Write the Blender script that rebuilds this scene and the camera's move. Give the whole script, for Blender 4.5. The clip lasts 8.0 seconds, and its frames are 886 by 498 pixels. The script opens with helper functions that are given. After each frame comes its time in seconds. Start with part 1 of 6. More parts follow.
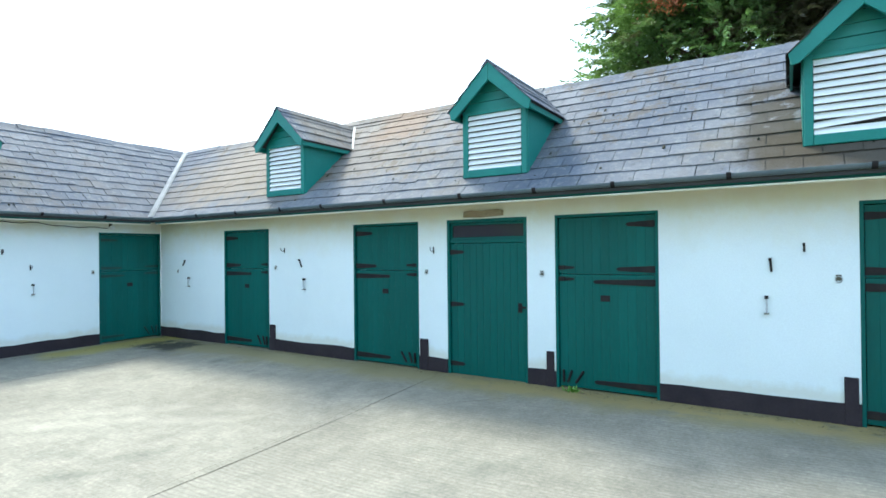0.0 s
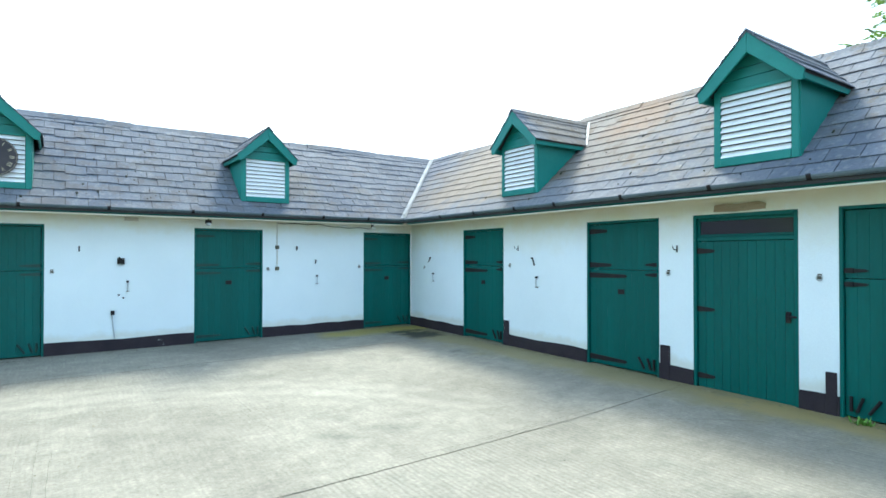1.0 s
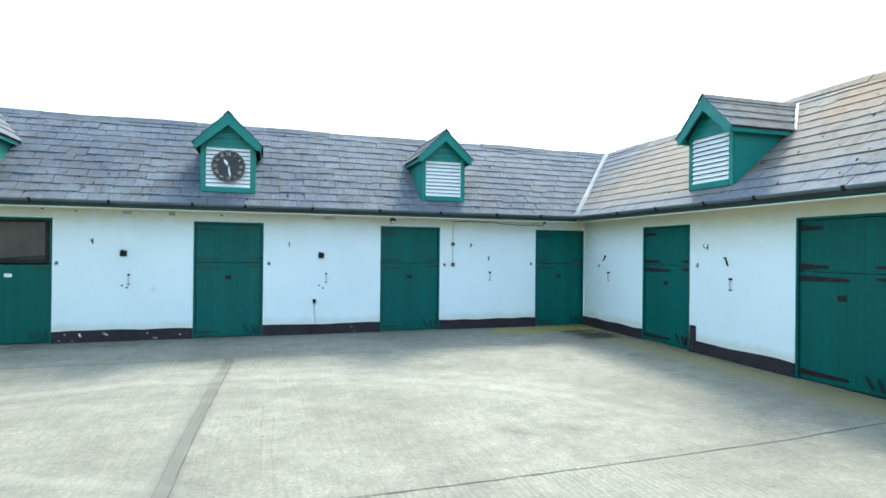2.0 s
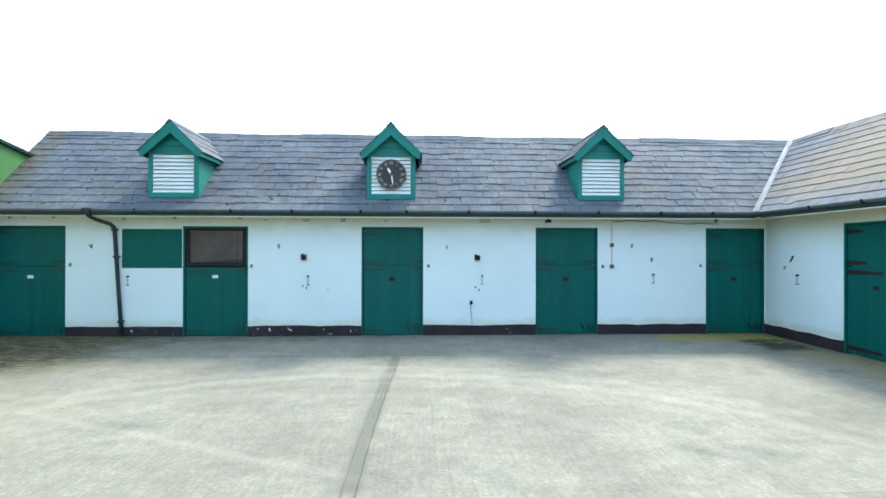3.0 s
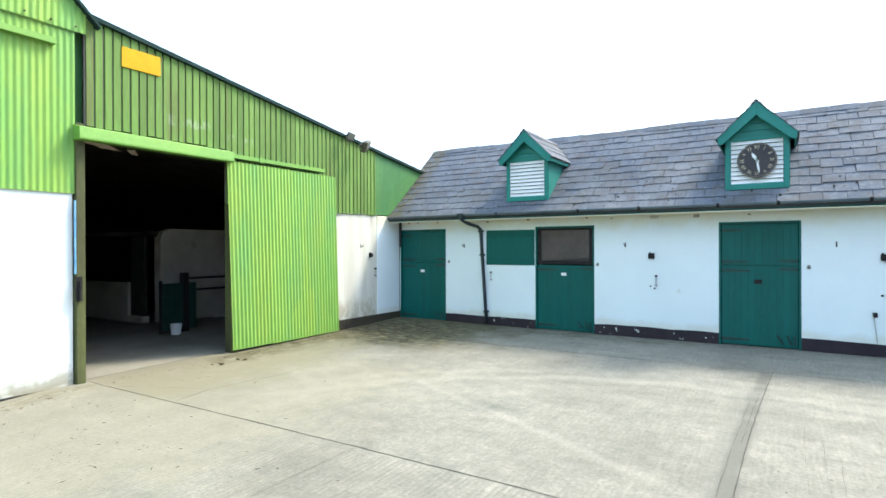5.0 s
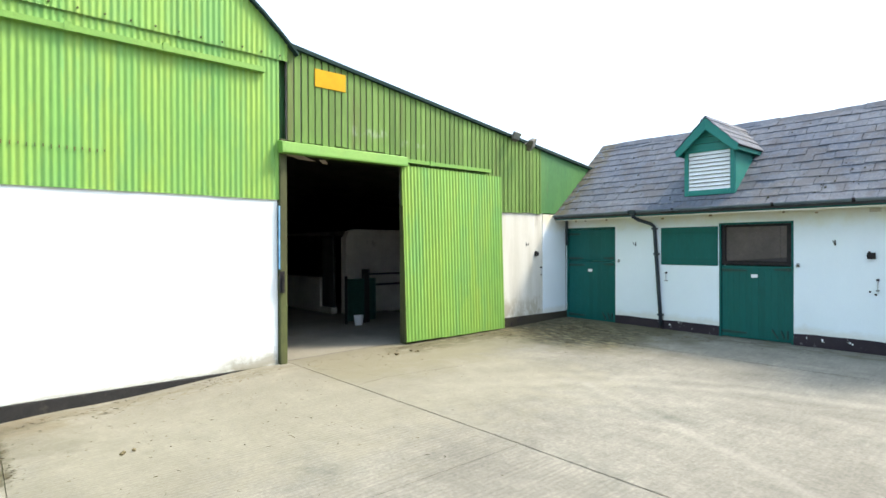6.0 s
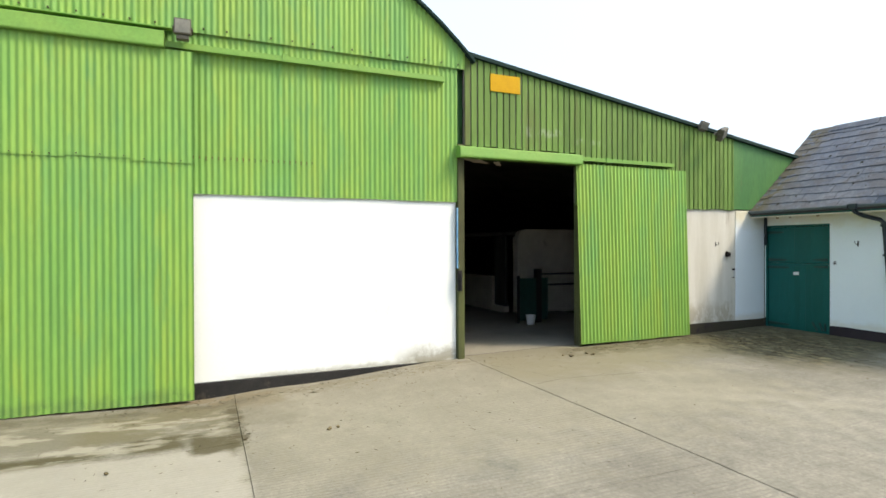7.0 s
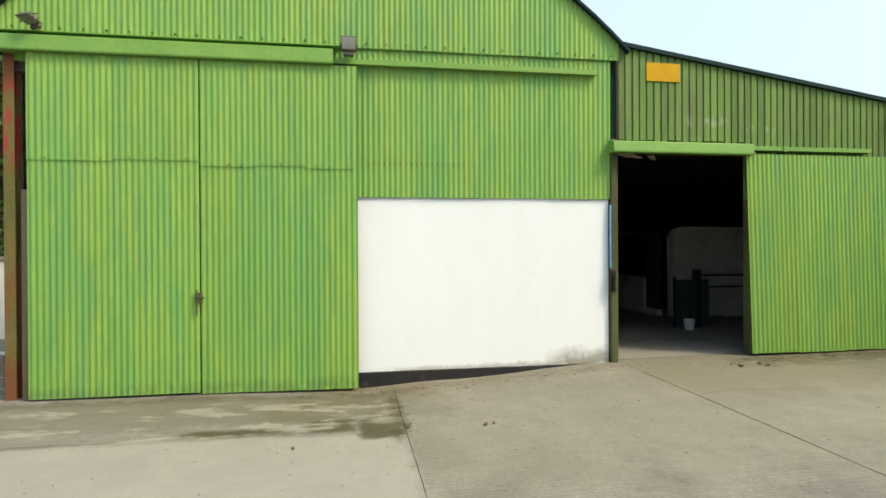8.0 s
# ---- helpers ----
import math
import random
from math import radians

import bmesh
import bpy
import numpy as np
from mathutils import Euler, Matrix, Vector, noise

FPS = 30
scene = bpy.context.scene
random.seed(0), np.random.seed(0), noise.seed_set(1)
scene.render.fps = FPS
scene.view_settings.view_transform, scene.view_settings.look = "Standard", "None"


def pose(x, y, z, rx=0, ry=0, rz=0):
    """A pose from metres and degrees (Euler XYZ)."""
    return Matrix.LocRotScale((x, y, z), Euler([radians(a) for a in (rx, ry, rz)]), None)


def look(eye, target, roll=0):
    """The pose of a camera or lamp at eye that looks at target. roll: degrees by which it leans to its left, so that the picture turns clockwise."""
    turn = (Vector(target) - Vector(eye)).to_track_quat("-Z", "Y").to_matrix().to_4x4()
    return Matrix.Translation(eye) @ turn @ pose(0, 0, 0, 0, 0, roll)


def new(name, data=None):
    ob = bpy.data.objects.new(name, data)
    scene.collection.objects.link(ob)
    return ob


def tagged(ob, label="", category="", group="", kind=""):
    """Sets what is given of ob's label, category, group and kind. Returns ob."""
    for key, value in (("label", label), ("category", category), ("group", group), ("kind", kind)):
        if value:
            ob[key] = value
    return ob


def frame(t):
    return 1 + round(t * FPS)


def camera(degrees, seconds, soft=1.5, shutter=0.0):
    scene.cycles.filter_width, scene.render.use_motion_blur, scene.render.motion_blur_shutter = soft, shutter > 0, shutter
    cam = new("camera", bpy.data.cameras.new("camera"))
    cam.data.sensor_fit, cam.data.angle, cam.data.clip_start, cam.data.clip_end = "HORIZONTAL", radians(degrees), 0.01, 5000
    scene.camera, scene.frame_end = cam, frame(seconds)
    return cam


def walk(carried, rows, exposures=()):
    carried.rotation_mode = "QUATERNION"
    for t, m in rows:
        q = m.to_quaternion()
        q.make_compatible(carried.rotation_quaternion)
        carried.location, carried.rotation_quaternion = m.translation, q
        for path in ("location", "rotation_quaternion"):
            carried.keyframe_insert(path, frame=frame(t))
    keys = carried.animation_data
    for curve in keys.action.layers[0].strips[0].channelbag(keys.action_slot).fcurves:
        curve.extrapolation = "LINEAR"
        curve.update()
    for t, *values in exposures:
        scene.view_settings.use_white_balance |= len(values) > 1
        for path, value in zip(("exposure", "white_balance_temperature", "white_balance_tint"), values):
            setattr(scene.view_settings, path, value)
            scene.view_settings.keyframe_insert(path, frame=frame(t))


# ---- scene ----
cam = camera(78.4, 8.0, soft=1.6)
PATH = [
    (0, (0.227, 0.483, 1.66), (1.951, 1.498, 1.672), -0.6),
    (0.5, (0.26, 0.519, 1.636), (1.704, 1.902, 1.655), -0.2),
    (1, (0.272, 0.541, 1.618), (1.431, 2.171, 1.638), 0.0),
    (1.5, (0.239, 0.556, 1.608), (1.137, 2.343, 1.627), 0.1),
    (1.7, (0.21, 0.568, 1.608), (1.001, 2.405, 1.621), 0.4),
    (2.8, (-0.006, 0.674, 1.641), (0.181, 2.665, 1.649), 0.2),
    (3, (-0.034, 0.678, 1.644), (0.066, 2.675, 1.65), 0.1),
    (3.5, (-0.097, 0.706, 1.653), (-0.283, 2.697, 1.656), 0.1),
    (4, (-0.146, 0.72, 1.662), (-0.61, 2.666, 1.66), 0.1),
    (4.5, (-0.167, 0.746, 1.675), (-0.915, 2.601, 1.669), 0.0),
    (4.7, (-0.167, 0.755, 1.676), (-1.042, 2.553, 1.671), -0.1),
    (5.8, (-0.13, 0.771, 1.676), (-1.575, 2.155, 1.668), -0.2),
    (6, (-0.132, 0.764, 1.678), (-1.65, 2.067, 1.67), -0.2),
    (6.5, (-0.134, 0.722, 1.684), (-1.841, 1.764, 1.673), -0.2),
    (7, (-0.136, 0.65, 1.694), (-1.976, 1.434, 1.685), -0.2),
    (7.5, (-0.144, 0.558, 1.691), (-2.064, 1.117, 1.684), -0.2),
    (8, (-0.172, 0.467, 1.687), (-2.149, 0.769, 1.679), -0.3),
]
EXPOSURES = [(0, 1.97, 5750, -1), (1.5, 1.93, 5700, -3), (3.5, 1.83, 5700, -1), (4.5, 1.95, 5850, 2), (6.5, 1.62, 6450, 8), (7.2, 1.25, 6700, 7), (8, 1.04, 6750, 6)]
walk(cam, [(row[0], look(*row[1:])) for row in PATH], EXPOSURES)

# ---- world, sun, exposure ----
SUN_AZ, SUN_EL = 35.0, 50.0          # degrees right of +y, degrees up
world = bpy.data.worlds.new("world")
scene.world = world
world.use_nodes = True
wn = world.node_tree
sky = wn.nodes.new("ShaderNodeTexSky")
sky.sky_type = "NISHITA"
sky.sun_disc = False
sky.sun_elevation, sky.sun_rotation = radians(SUN_EL), radians(SUN_AZ)
sky.air_density, sky.dust_density, sky.ozone_density = 1.0, 7.0, 0.6
wn.nodes["Background"].inputs["Strength"].default_value = 0.115
haze = wn.nodes.new("ShaderNodeMix")                  # thin bright cloud over the whole sky
haze.data_type = "RGBA"
haze.inputs["Factor"].default_value = 0.55
haze.inputs["B"].default_value = (4.65, 5.75, 7.2, 1)
wn.links.new(sky.outputs[0], haze.inputs["A"])
wn.links.new(haze.outputs["Result"], wn.nodes["Background"].inputs["Color"])
sun_data = bpy.data.lights.new("sun", "SUN")
sun_data.energy, sun_data.angle, sun_data.color = 1.65, radians(12.0), (1.0, 0.87, 0.69)
sun = new("sun", sun_data)
sun_dir = Vector((math.sin(radians(SUN_AZ)) * math.cos(radians(SUN_EL)), math.cos(radians(SUN_AZ)) * math.cos(radians(SUN_EL)), math.sin(radians(SUN_EL))))
sun.matrix_world = look(sun_dir * 60, (0, 0, 0))


# ---- materials ----
def surface(name, c1, c2, scale=1.5, rough=0.7, metal=0.0, fine=40.0, fine_amt=0.12, bump=0.15, stretch=(1, 1, 1), per_piece=0.0, dirt=None, dirt_at=0.62, dirt_scale=0.8, spec=0.4, island=False):
    """A two-scale procedural surface: broad patches from c1 to c2, fine grain, relief, and dirt in patches of their own shape."""
    m = bpy.data.materials.new(name)
    m.use_nodes = True
    nt = m.node_tree
    b = nt.nodes["Principled BSDF"]
    geo = nt.nodes.new("ShaderNodeNewGeometry")
    mp = nt.nodes.new("ShaderNodeMapping")
    mp.inputs["Scale"].default_value = stretch
    nt.links.new(geo.outputs["Position"], mp.inputs["Vector"])

    def noise_tex(s, detail, rough_=0.6, vec=mp.outputs[0]):
        n = nt.nodes.new("ShaderNodeTexNoise")
        n.inputs["Scale"].default_value, n.inputs["Detail"].default_value, n.inputs["Roughness"].default_value = s, detail, rough_
        nt.links.new(vec, n.inputs["Vector"])
        return n

    def ramp(src, lo, hi):
        r = nt.nodes.new("ShaderNodeMapRange")
        r.inputs["From Min"].default_value, r.inputs["From Max"].default_value = lo, hi
        nt.links.new(src, r.inputs["Value"])
        return r.outputs[0]

    def mix(fac, a, c, kind="MIX"):
        x = nt.nodes.new("ShaderNodeMix")
        x.data_type, x.blend_type = "RGBA", kind
        for sock, v in ((x.inputs["Factor"], fac), (x.inputs["A"], a), (x.inputs["B"], c)):
            if isinstance(v, (int, float)):
                sock.default_value = v
            elif isinstance(v, tuple):
                sock.default_value = (*v, 1)
            else:
                nt.links.new(v, sock)
        return x.outputs["Result"]

    broad = noise_tex(scale, 5)
    grain = noise_tex(fine, 6, 0.7)
    col = mix(ramp(broad.outputs["Fac"], 0.35, 0.65), c1, c2)
    g = ramp(grain.outputs["Fac"], 0.25, 0.75)
    mm = nt.nodes.new("ShaderNodeMapRange")
    mm.inputs["To Min"].default_value, mm.inputs["To Max"].default_value = 1 - fine_amt, 1 + fine_amt
    nt.links.new(g, mm.inputs["Value"])
    cc = nt.nodes.new("ShaderNodeCombineColor")
    for k in range(3):
        nt.links.new(mm.outputs[0], cc.inputs[k])
    col = mix(1.0, col, cc.outputs[0], "MULTIPLY")
    if per_piece:
        if island:
            rnd = geo.outputs["Random Per Island"]
        else:
            rnd = nt.nodes.new("ShaderNodeObjectInfo").outputs["Random"]
        pr = nt.nodes.new("ShaderNodeMapRange")
        pr.inputs["To Min"].default_value, pr.inputs["To Max"].default_value = 1 - per_piece, 1 + per_piece
        nt.links.new(rnd, pr.inputs["Value"])
        c3 = nt.nodes.new("ShaderNodeCombineColor")
        for k in range(3):
            nt.links.new(pr.outputs[0], c3.inputs[k])
        col = mix(1.0, col, c3.outputs[0], "MULTIPLY")
    if dirt:
        d = noise_tex(dirt_scale, 7, 0.68)
        col = mix(ramp(d.outputs["Fac"], dirt_at, dirt_at + 0.13), col, dirt)
    nt.links.new(col, b.inputs["Base Color"])
    b.inputs["Roughness"].default_value, b.inputs["Metallic"].default_value = rough, metal
    b.inputs["Specular IOR Level"].default_value = spec
    bp = nt.nodes.new("ShaderNodeBump")
    bp.inputs["Strength"].default_value, bp.inputs["Distance"].default_value = bump, 0.01
    nt.links.new(grain.outputs["Fac"], bp.inputs["Height"])
    nt.links.new(bp.outputs[0], b.inputs["Normal"])
    return m


def tint_patch(m, bands, colour, amount, ragged=1.6, blotch=None):
    """Lays one patch of colour, stain or painted light, with a ragged edge over a material: bands of (axis, centre,
    half width, softness) that it must lie within.
    blotch breaks it up: (scale, stretch, threshold)."""
    nt = m.node_tree
    b = nt.nodes["Principled BSDF"]
    geo = nt.nodes.new("ShaderNodeNewGeometry")
    sep = nt.nodes.new("ShaderNodeSeparateXYZ")
    wob = nt.nodes.new("ShaderNodeTexNoise")
    wob.inputs["Scale"].default_value, wob.inputs["Detail"].default_value, wob.inputs["Roughness"].default_value = 3.0, 8, 0.7
    nt.links.new(geo.outputs["Position"], sep.inputs[0])
    nt.links.new(geo.outputs["Position"], wob.inputs["Vector"])

    def op(kind, a, c):
        n = nt.nodes.new("ShaderNodeMath")
        n.operation = kind
        for k, v in enumerate((a, c)):
            if isinstance(v, (int, float)):
                n.inputs[k].default_value = v
            else:
                nt.links.new(v, n.inputs[k])
        return n.outputs[0]
    fac = amount
    for axis, centre, half, soft in bands:
        wave_ = op("MULTIPLY", op("SUBTRACT", wob.outputs["Fac"], 0.5), ragged * soft * 2)
        d = op("ABSOLUTE", op("SUBTRACT", op("ADD", sep.outputs["xyz".index(axis)], wave_), centre), 0)
        r = nt.nodes.new("ShaderNodeMapRange")
        r.inputs["From Min"].default_value, r.inputs["From Max"].default_value = half + soft * 0.5, half - soft * 0.5
        nt.links.new(d, r.inputs["Value"])
        fac = op("MULTIPLY", r.outputs[0], fac)
    if blotch:
        mp = nt.nodes.new("ShaderNodeMapping")
        mp.inputs["Scale"].default_value = blotch[1]
        nt.links.new(geo.outputs["Position"], mp.inputs["Vector"])
        bl = nt.nodes.new("ShaderNodeTexNoise")
        bl.inputs["Scale"].default_value, bl.inputs["Detail"].default_value, bl.inputs["Roughness"].default_value = blotch[0], 7, 0.65
        nt.links.new(mp.outputs[0], bl.inputs["Vector"])
        r = nt.nodes.new("ShaderNodeMapRange")
        r.inputs["From Min"].default_value, r.inputs["From Max"].default_value = blotch[2] - 0.03, blotch[2] + 0.03
        nt.links.new(bl.outputs["Fac"], r.inputs["Value"])
        fac = op("MULTIPLY", r.outputs[0], fac)
    x = nt.nodes.new("ShaderNodeMix")
    x.data_type = "RGBA"
    nt.links.new(fac, x.inputs["Factor"])
    nt.links.new(b.inputs["Base Color"].links[0].from_socket, x.inputs["A"])
    x.inputs["B"].default_value = (*colour, 1)
    nt.links.new(x.outputs["Result"], b.inputs["Base Color"])
    return m


M_RENDER = surface("white_render", (0.785, 0.84, 0.86), (0.745, 0.80, 0.82), 0.9, 0.85, fine=70, fine_amt=0.05, bump=0.3, dirt=(0.55, 0.50, 0.38), dirt_at=0.70, dirt_scale=1.3)
# cream tone towards the wall tops, and bare flakes in the paint of the wall foot
tint_patch(M_RENDER, (("z", 2.36, 0.20, 0.34),), (0.66, 0.60, 0.41), 0.82, 0.7)
tint_patch(M_RENDER, (("z", 2.36, 0.45, 0.6), ("x", 6.8, 0.4, 0.1)), (0.68, 0.63, 0.45), 0.55, 0.6)
tint_patch(M_RENDER, (("z", 0.22, 0.07, 0.10),), (0.60, 0.57, 0.46), 0.5)
M_RENDER_OLD = surface("stained_white_render", (0.66, 0.645, 0.585), (0.54, 0.52, 0.445), 1.6, 0.9, fine=60, fine_amt=0.08, bump=0.35, stretch=(2, 2, 0.22), dirt=(0.24, 0.20, 0.13), dirt_at=0.56, dirt_scale=1.1)
M_PLINTH = surface("black_plinth_paint", (0.018, 0.012, 0.018), (0.032, 0.022, 0.028), 2.5, 0.8, fine=50, fine_amt=0.25, bump=0.4, dirt=(0.5, 0.5, 0.5), dirt_at=0.685, dirt_scale=6.0)
tint_patch(M_PLINTH, (("x", -3.4, 2.2, 0.3), ("y", 11.2, 0.2, 0.05)), (0.50, 0.48, 0.46), 0.9, blotch=(9.0, (1, 1, 1.2), 0.64))
tint_patch(M_PLINTH, (("x", -7.85, 0.15, 0.05), ("y", 10.0, 1.6, 0.3)), (0.050, 0.043, 0.024), 0.8, blotch=(4.0, (1, 1, 1), 0.40))
M_TAR = surface("black_tar_paint", (0.010, 0.010, 0.010), (0.020, 0.019, 0.018), 3, 0.75, fine=40, fine_amt=0.3, bump=0.4, dirt=(0.07, 0.06, 0.045), dirt_at=0.58, dirt_scale=2.5)
M_DOOR = surface("dark_green_door_paint", (0.003, 0.081, 0.069), (0.005, 0.102, 0.087), 1.2, 0.55, fine=35, fine_amt=0.14, bump=0.12, stretch=(1, 1, 0.15), per_piece=0.07, spec=0.3)
M_TRIM = surface("teal_green_trim_paint", (0.016, 0.165, 0.138), (0.026, 0.195, 0.164), 1.5, 0.5, fine=45, fine_amt=0.1, bump=0.12, per_piece=0.05)
M_IRON = surface("black_painted_iron", (0.010, 0.009, 0.011), (0.022, 0.017, 0.016), 8, 0.65, spec=0.25, fine=90, fine_amt=0.25, bump=0.3)
M_HINGE = surface("painted_over_iron", (0.006, 0.036, 0.030), (0.012, 0.05, 0.042), 8, 0.5, fine=60, fine_amt=0.3, bump=0.2)
M_LOUVRE = surface("white_slat_paint", (0.80, 0.80, 0.80), (0.74, 0.74, 0.73), 3, 0.5, fine=50, fine_amt=0.05, bump=0.1)
M_SLATE = surface("weathered_slate", (0.094, 0.107, 0.137), (0.152, 0.158, 0.176), 0.7, 0.78, fine=30, fine_amt=0.16, bump=0.7, per_piece=0.11, dirt=(0.15, 0.138, 0.125), dirt_at=0.57, dirt_scale=0.5, spec=0.12)
M_SLATE_J = surface("weathered_slate_joined", (0.094, 0.107, 0.137), (0.152, 0.158, 0.176), 0.7, 0.78, fine=30, fine_amt=0.16, bump=0.7, per_piece=0.11, island=True, dirt=(0.15, 0.138, 0.125), dirt_at=0.57, dirt_scale=0.5, spec=0.12)
for slate_m in (M_SLATE, M_SLATE_J):
    tint_patch(slate_m, (("z", 3.3, 1.3, 0.4),), (0.24, 0.245, 0.24), 0.32, blotch=(13.0, (1, 1, 1), 0.58))
    tint_patch(slate_m, (("z", 3.3, 1.3, 0.4),), (0.060, 0.062, 0.060), 0.42, blotch=(9.0, (1.3, 1, 1), 0.61))
    tint_patch(slate_m, (("x", -7.85, 0.32, 0.25),), (0.115, 0.098, 0.055), 0.8, blotch=(6.0, (1, 1, 1), 0.45))
    # second wing's warm sunlit look towards the corner, put into the slate colour
    tint_patch(slate_m, (("x", 8.3, 1.5, 0.4), ("y", 8.0, 3.2, 1.4)), (0.20, 0.165, 0.130), 0.6)
    tint_patch(slate_m, (("x", 8.3, 1.5, 0.4), ("y", 6.0, 5.2, 1.4)), (0.10, 0.078, 0.055), 0.55, blotch=(4.0, (1, 1, 1), 0.56))
    tint_patch(slate_m, (("x", -1.0, 7.5, 0.5), ("y", 12.0, 1.5, 0.5)), (0.105, 0.098, 0.098), 0.55, blotch=(3.0, (1, 1, 1), 0.54))
    tint_patch(slate_m, (("x", 6.85, 0.65, 0.2), ("y", 0.32, 0.34, 0.2)), (0.060, 0.052, 0.040), 0.85, blotch=(3.0, (1, 1, 1), 0.42))
    tint_patch(slate_m, (("x", 6.35, 0.30, 0.12), ("y", -0.02, 0.55, 0.2)), (0.058, 0.048, 0.034), 0.9)
    tint_patch(slate_m, (("x", 8.1, 0.45, 0.3), ("y", 5.9, 0.5, 0.4)), (0.21, 0.125, 0.075), 0.55)
    # pale warm patch by the valley: lichen and sunlit look in one colour
    tint_patch(slate_m, (("x", 7.6, 0.9, 0.4), ("y", 9.0, 1.3, 0.7)), (0.25, 0.20, 0.15), 0.5)
M_FELT = surface("dark_roof_underlay", (0.035, 0.035, 0.035), (0.05, 0.05, 0.05), 2, 0.9)
M_LEAD = surface("pale_lead_flashing", (0.52, 0.53, 0.54), (0.40, 0.41, 0.42), 3, 0.6, fine=30, fine_amt=0.15, bump=0.3)
M_PIPE = surface("dark_grey_pipe_plastic", (0.016, 0.024, 0.032), (0.03, 0.04, 0.05), 3, 0.4, fine=40, fine_amt=0.15)
M_GUTTER = surface("grey_gutter_plastic", (0.085, 0.115, 0.135), (0.13, 0.16, 0.175), 2, 0.33, fine=40, fine_amt=0.15)
M_SHEET = surface("lime_green_sheet_paint", (0.152, 0.335, 0.068), (0.220, 0.368, 0.060), 1.5, 0.6, fine=12, fine_amt=0.09, bump=0.08, stretch=(1.4, 1.4, 0.2), per_piece=0.05, dirt=(0.138, 0.315, 0.078), dirt_at=0.56, dirt_scale=1.3)
# brush-worn streaks: bluer old coats, sun-yellowed runs, grime at the foot and under the track
tint_patch(M_SHEET, (("y", 1.5, 20, 0.1),), (0.125, 0.300, 0.085), 0.42, blotch=(1.5, (1, 2.2, 0.35), 0.55))
tint_patch(M_SHEET, (("y", 1.5, 20, 0.1),), (0.245, 0.365, 0.058), 0.42, blotch=(1.9, (1, 1.8, 0.30), 0.58))
tint_patch(M_SHEET, (("y", 1.5, 20, 0.1),), (0.125, 0.265, 0.060), 0.40, blotch=(5.0, (1, 1.6, 0.16), 0.60))
tint_patch(M_SHEET, (("y", -1.5, 3.0, 0.6), ("z", -0.21, 0.09, 0.12)), (0.10, 0.18, 0.055), 0.5, blotch=(4.0, (1, 1.6, 0.6), 0.44))
M_SHEET_FLAT = surface("mid_green_sheet_paint", (0.045, 0.15, 0.05), (0.075, 0.195, 0.055), 1.2, 0.6, fine=20, fine_amt=0.16, bump=0.1, stretch=(1, 1, 0.3), dirt=(0.11, 0.11, 0.05), dirt_at=0.55, dirt_scale=1.1)
M_TRACK = surface("green_track_paint", (0.145, 0.305, 0.055), (0.185, 0.335, 0.06), 1.5, 0.5, fine=25, fine_amt=0.14, bump=0.12)
M_PLANK = surface("green_board_paint", (0.095, 0.175, 0.034), (0.140, 0.235, 0.050), 2.0, 0.75, fine=20, fine_amt=0.25, bump=0.3, stretch=(2, 2, 0.18), per_piece=0.18, dirt=(0.105, 0.115, 0.035), dirt_at=0.58, dirt_scale=1.2)
M_YELLOW = surface("yellow_panel", (0.50, 0.275, 0.002), (0.58, 0.335, 0.004), 4, 0.65, spec=0.2, fine=30, fine_amt=0.08)
M_POST = surface("rusty_green_steel", (0.11, 0.11, 0.025), (0.17, 0.12, 0.035), 2.2, 0.75, fine=30, fine_amt=0.25, bump=0.3, stretch=(1, 1, 0.4), dirt=(0.18, 0.062, 0.018), dirt_at=0.50, dirt_scale=1.6)
tint_patch(M_POST, (("z", 3.35, 0.55, 0.3),), (0.30, 0.036, 0.026), 0.85, blotch=(5.0, (1, 1, 0.35), 0.47))
tint_patch(M_POST, (("z", -0.1, 0.35, 0.3),), (0.17, 0.055, 0.018), 0.8)
M_OLIVE = surface("olive_green_timber", (0.085, 0.10, 0.03), (0.055, 0.055, 0.023), 2.2, 0.8, fine=30, fine_amt=0.25, bump=0.3, stretch=(1, 1, 0.3))
M_WOOD = surface("weathered_bare_timber", (0.27, 0.20, 0.12), (0.38, 0.31, 0.21), 4, 0.85, fine=30, fine_amt=0.3, bump=0.5, stretch=(0.4, 0.4, 3))
M_ROOFSHEET = surface("dark_roof_sheet", (0.010, 0.028, 0.026), (0.02, 0.04, 0.036), 1, 0.85, spec=0.15)
M_DARK = surface("brown_barn_lining", (0.17, 0.15, 0.13), (0.24, 0.21, 0.18), 1, 0.9, dirt=(0.10, 0.085, 0.07), dirt_at=0.52)
M_GREYBOX = surface("grey_lamp_casing", (0.07, 0.063, 0.045), (0.12, 0.108, 0.075), 5, 0.5, fine=60, fine_amt=0.15)
M_BLOCK = surface("taupe_blockwork", (0.22, 0.17, 0.14), (0.28, 0.22, 0.18), 2, 0.9, fine=30, fine_amt=0.15, bump=0.5)
M_TAUPE = surface("dark_taupe_board", (0.070, 0.053, 0.048), (0.115, 0.088, 0.080), 1.2, 0.5, fine=30, fine_amt=0.2)
M_GOLD = surface("faded_gilt_paint", (0.42, 0.36, 0.24), (0.55, 0.48, 0.34), 5, 0.45)
M_BLACK = surface("black_enamel_and_dark_gaps", (0.03, 0.025, 0.03), (0.045, 0.035, 0.04), 4, 0.5)
M_WHITE = surface("white_plastic", (0.8, 0.8, 0.8), (0.75, 0.75, 0.75), 4, 0.45)
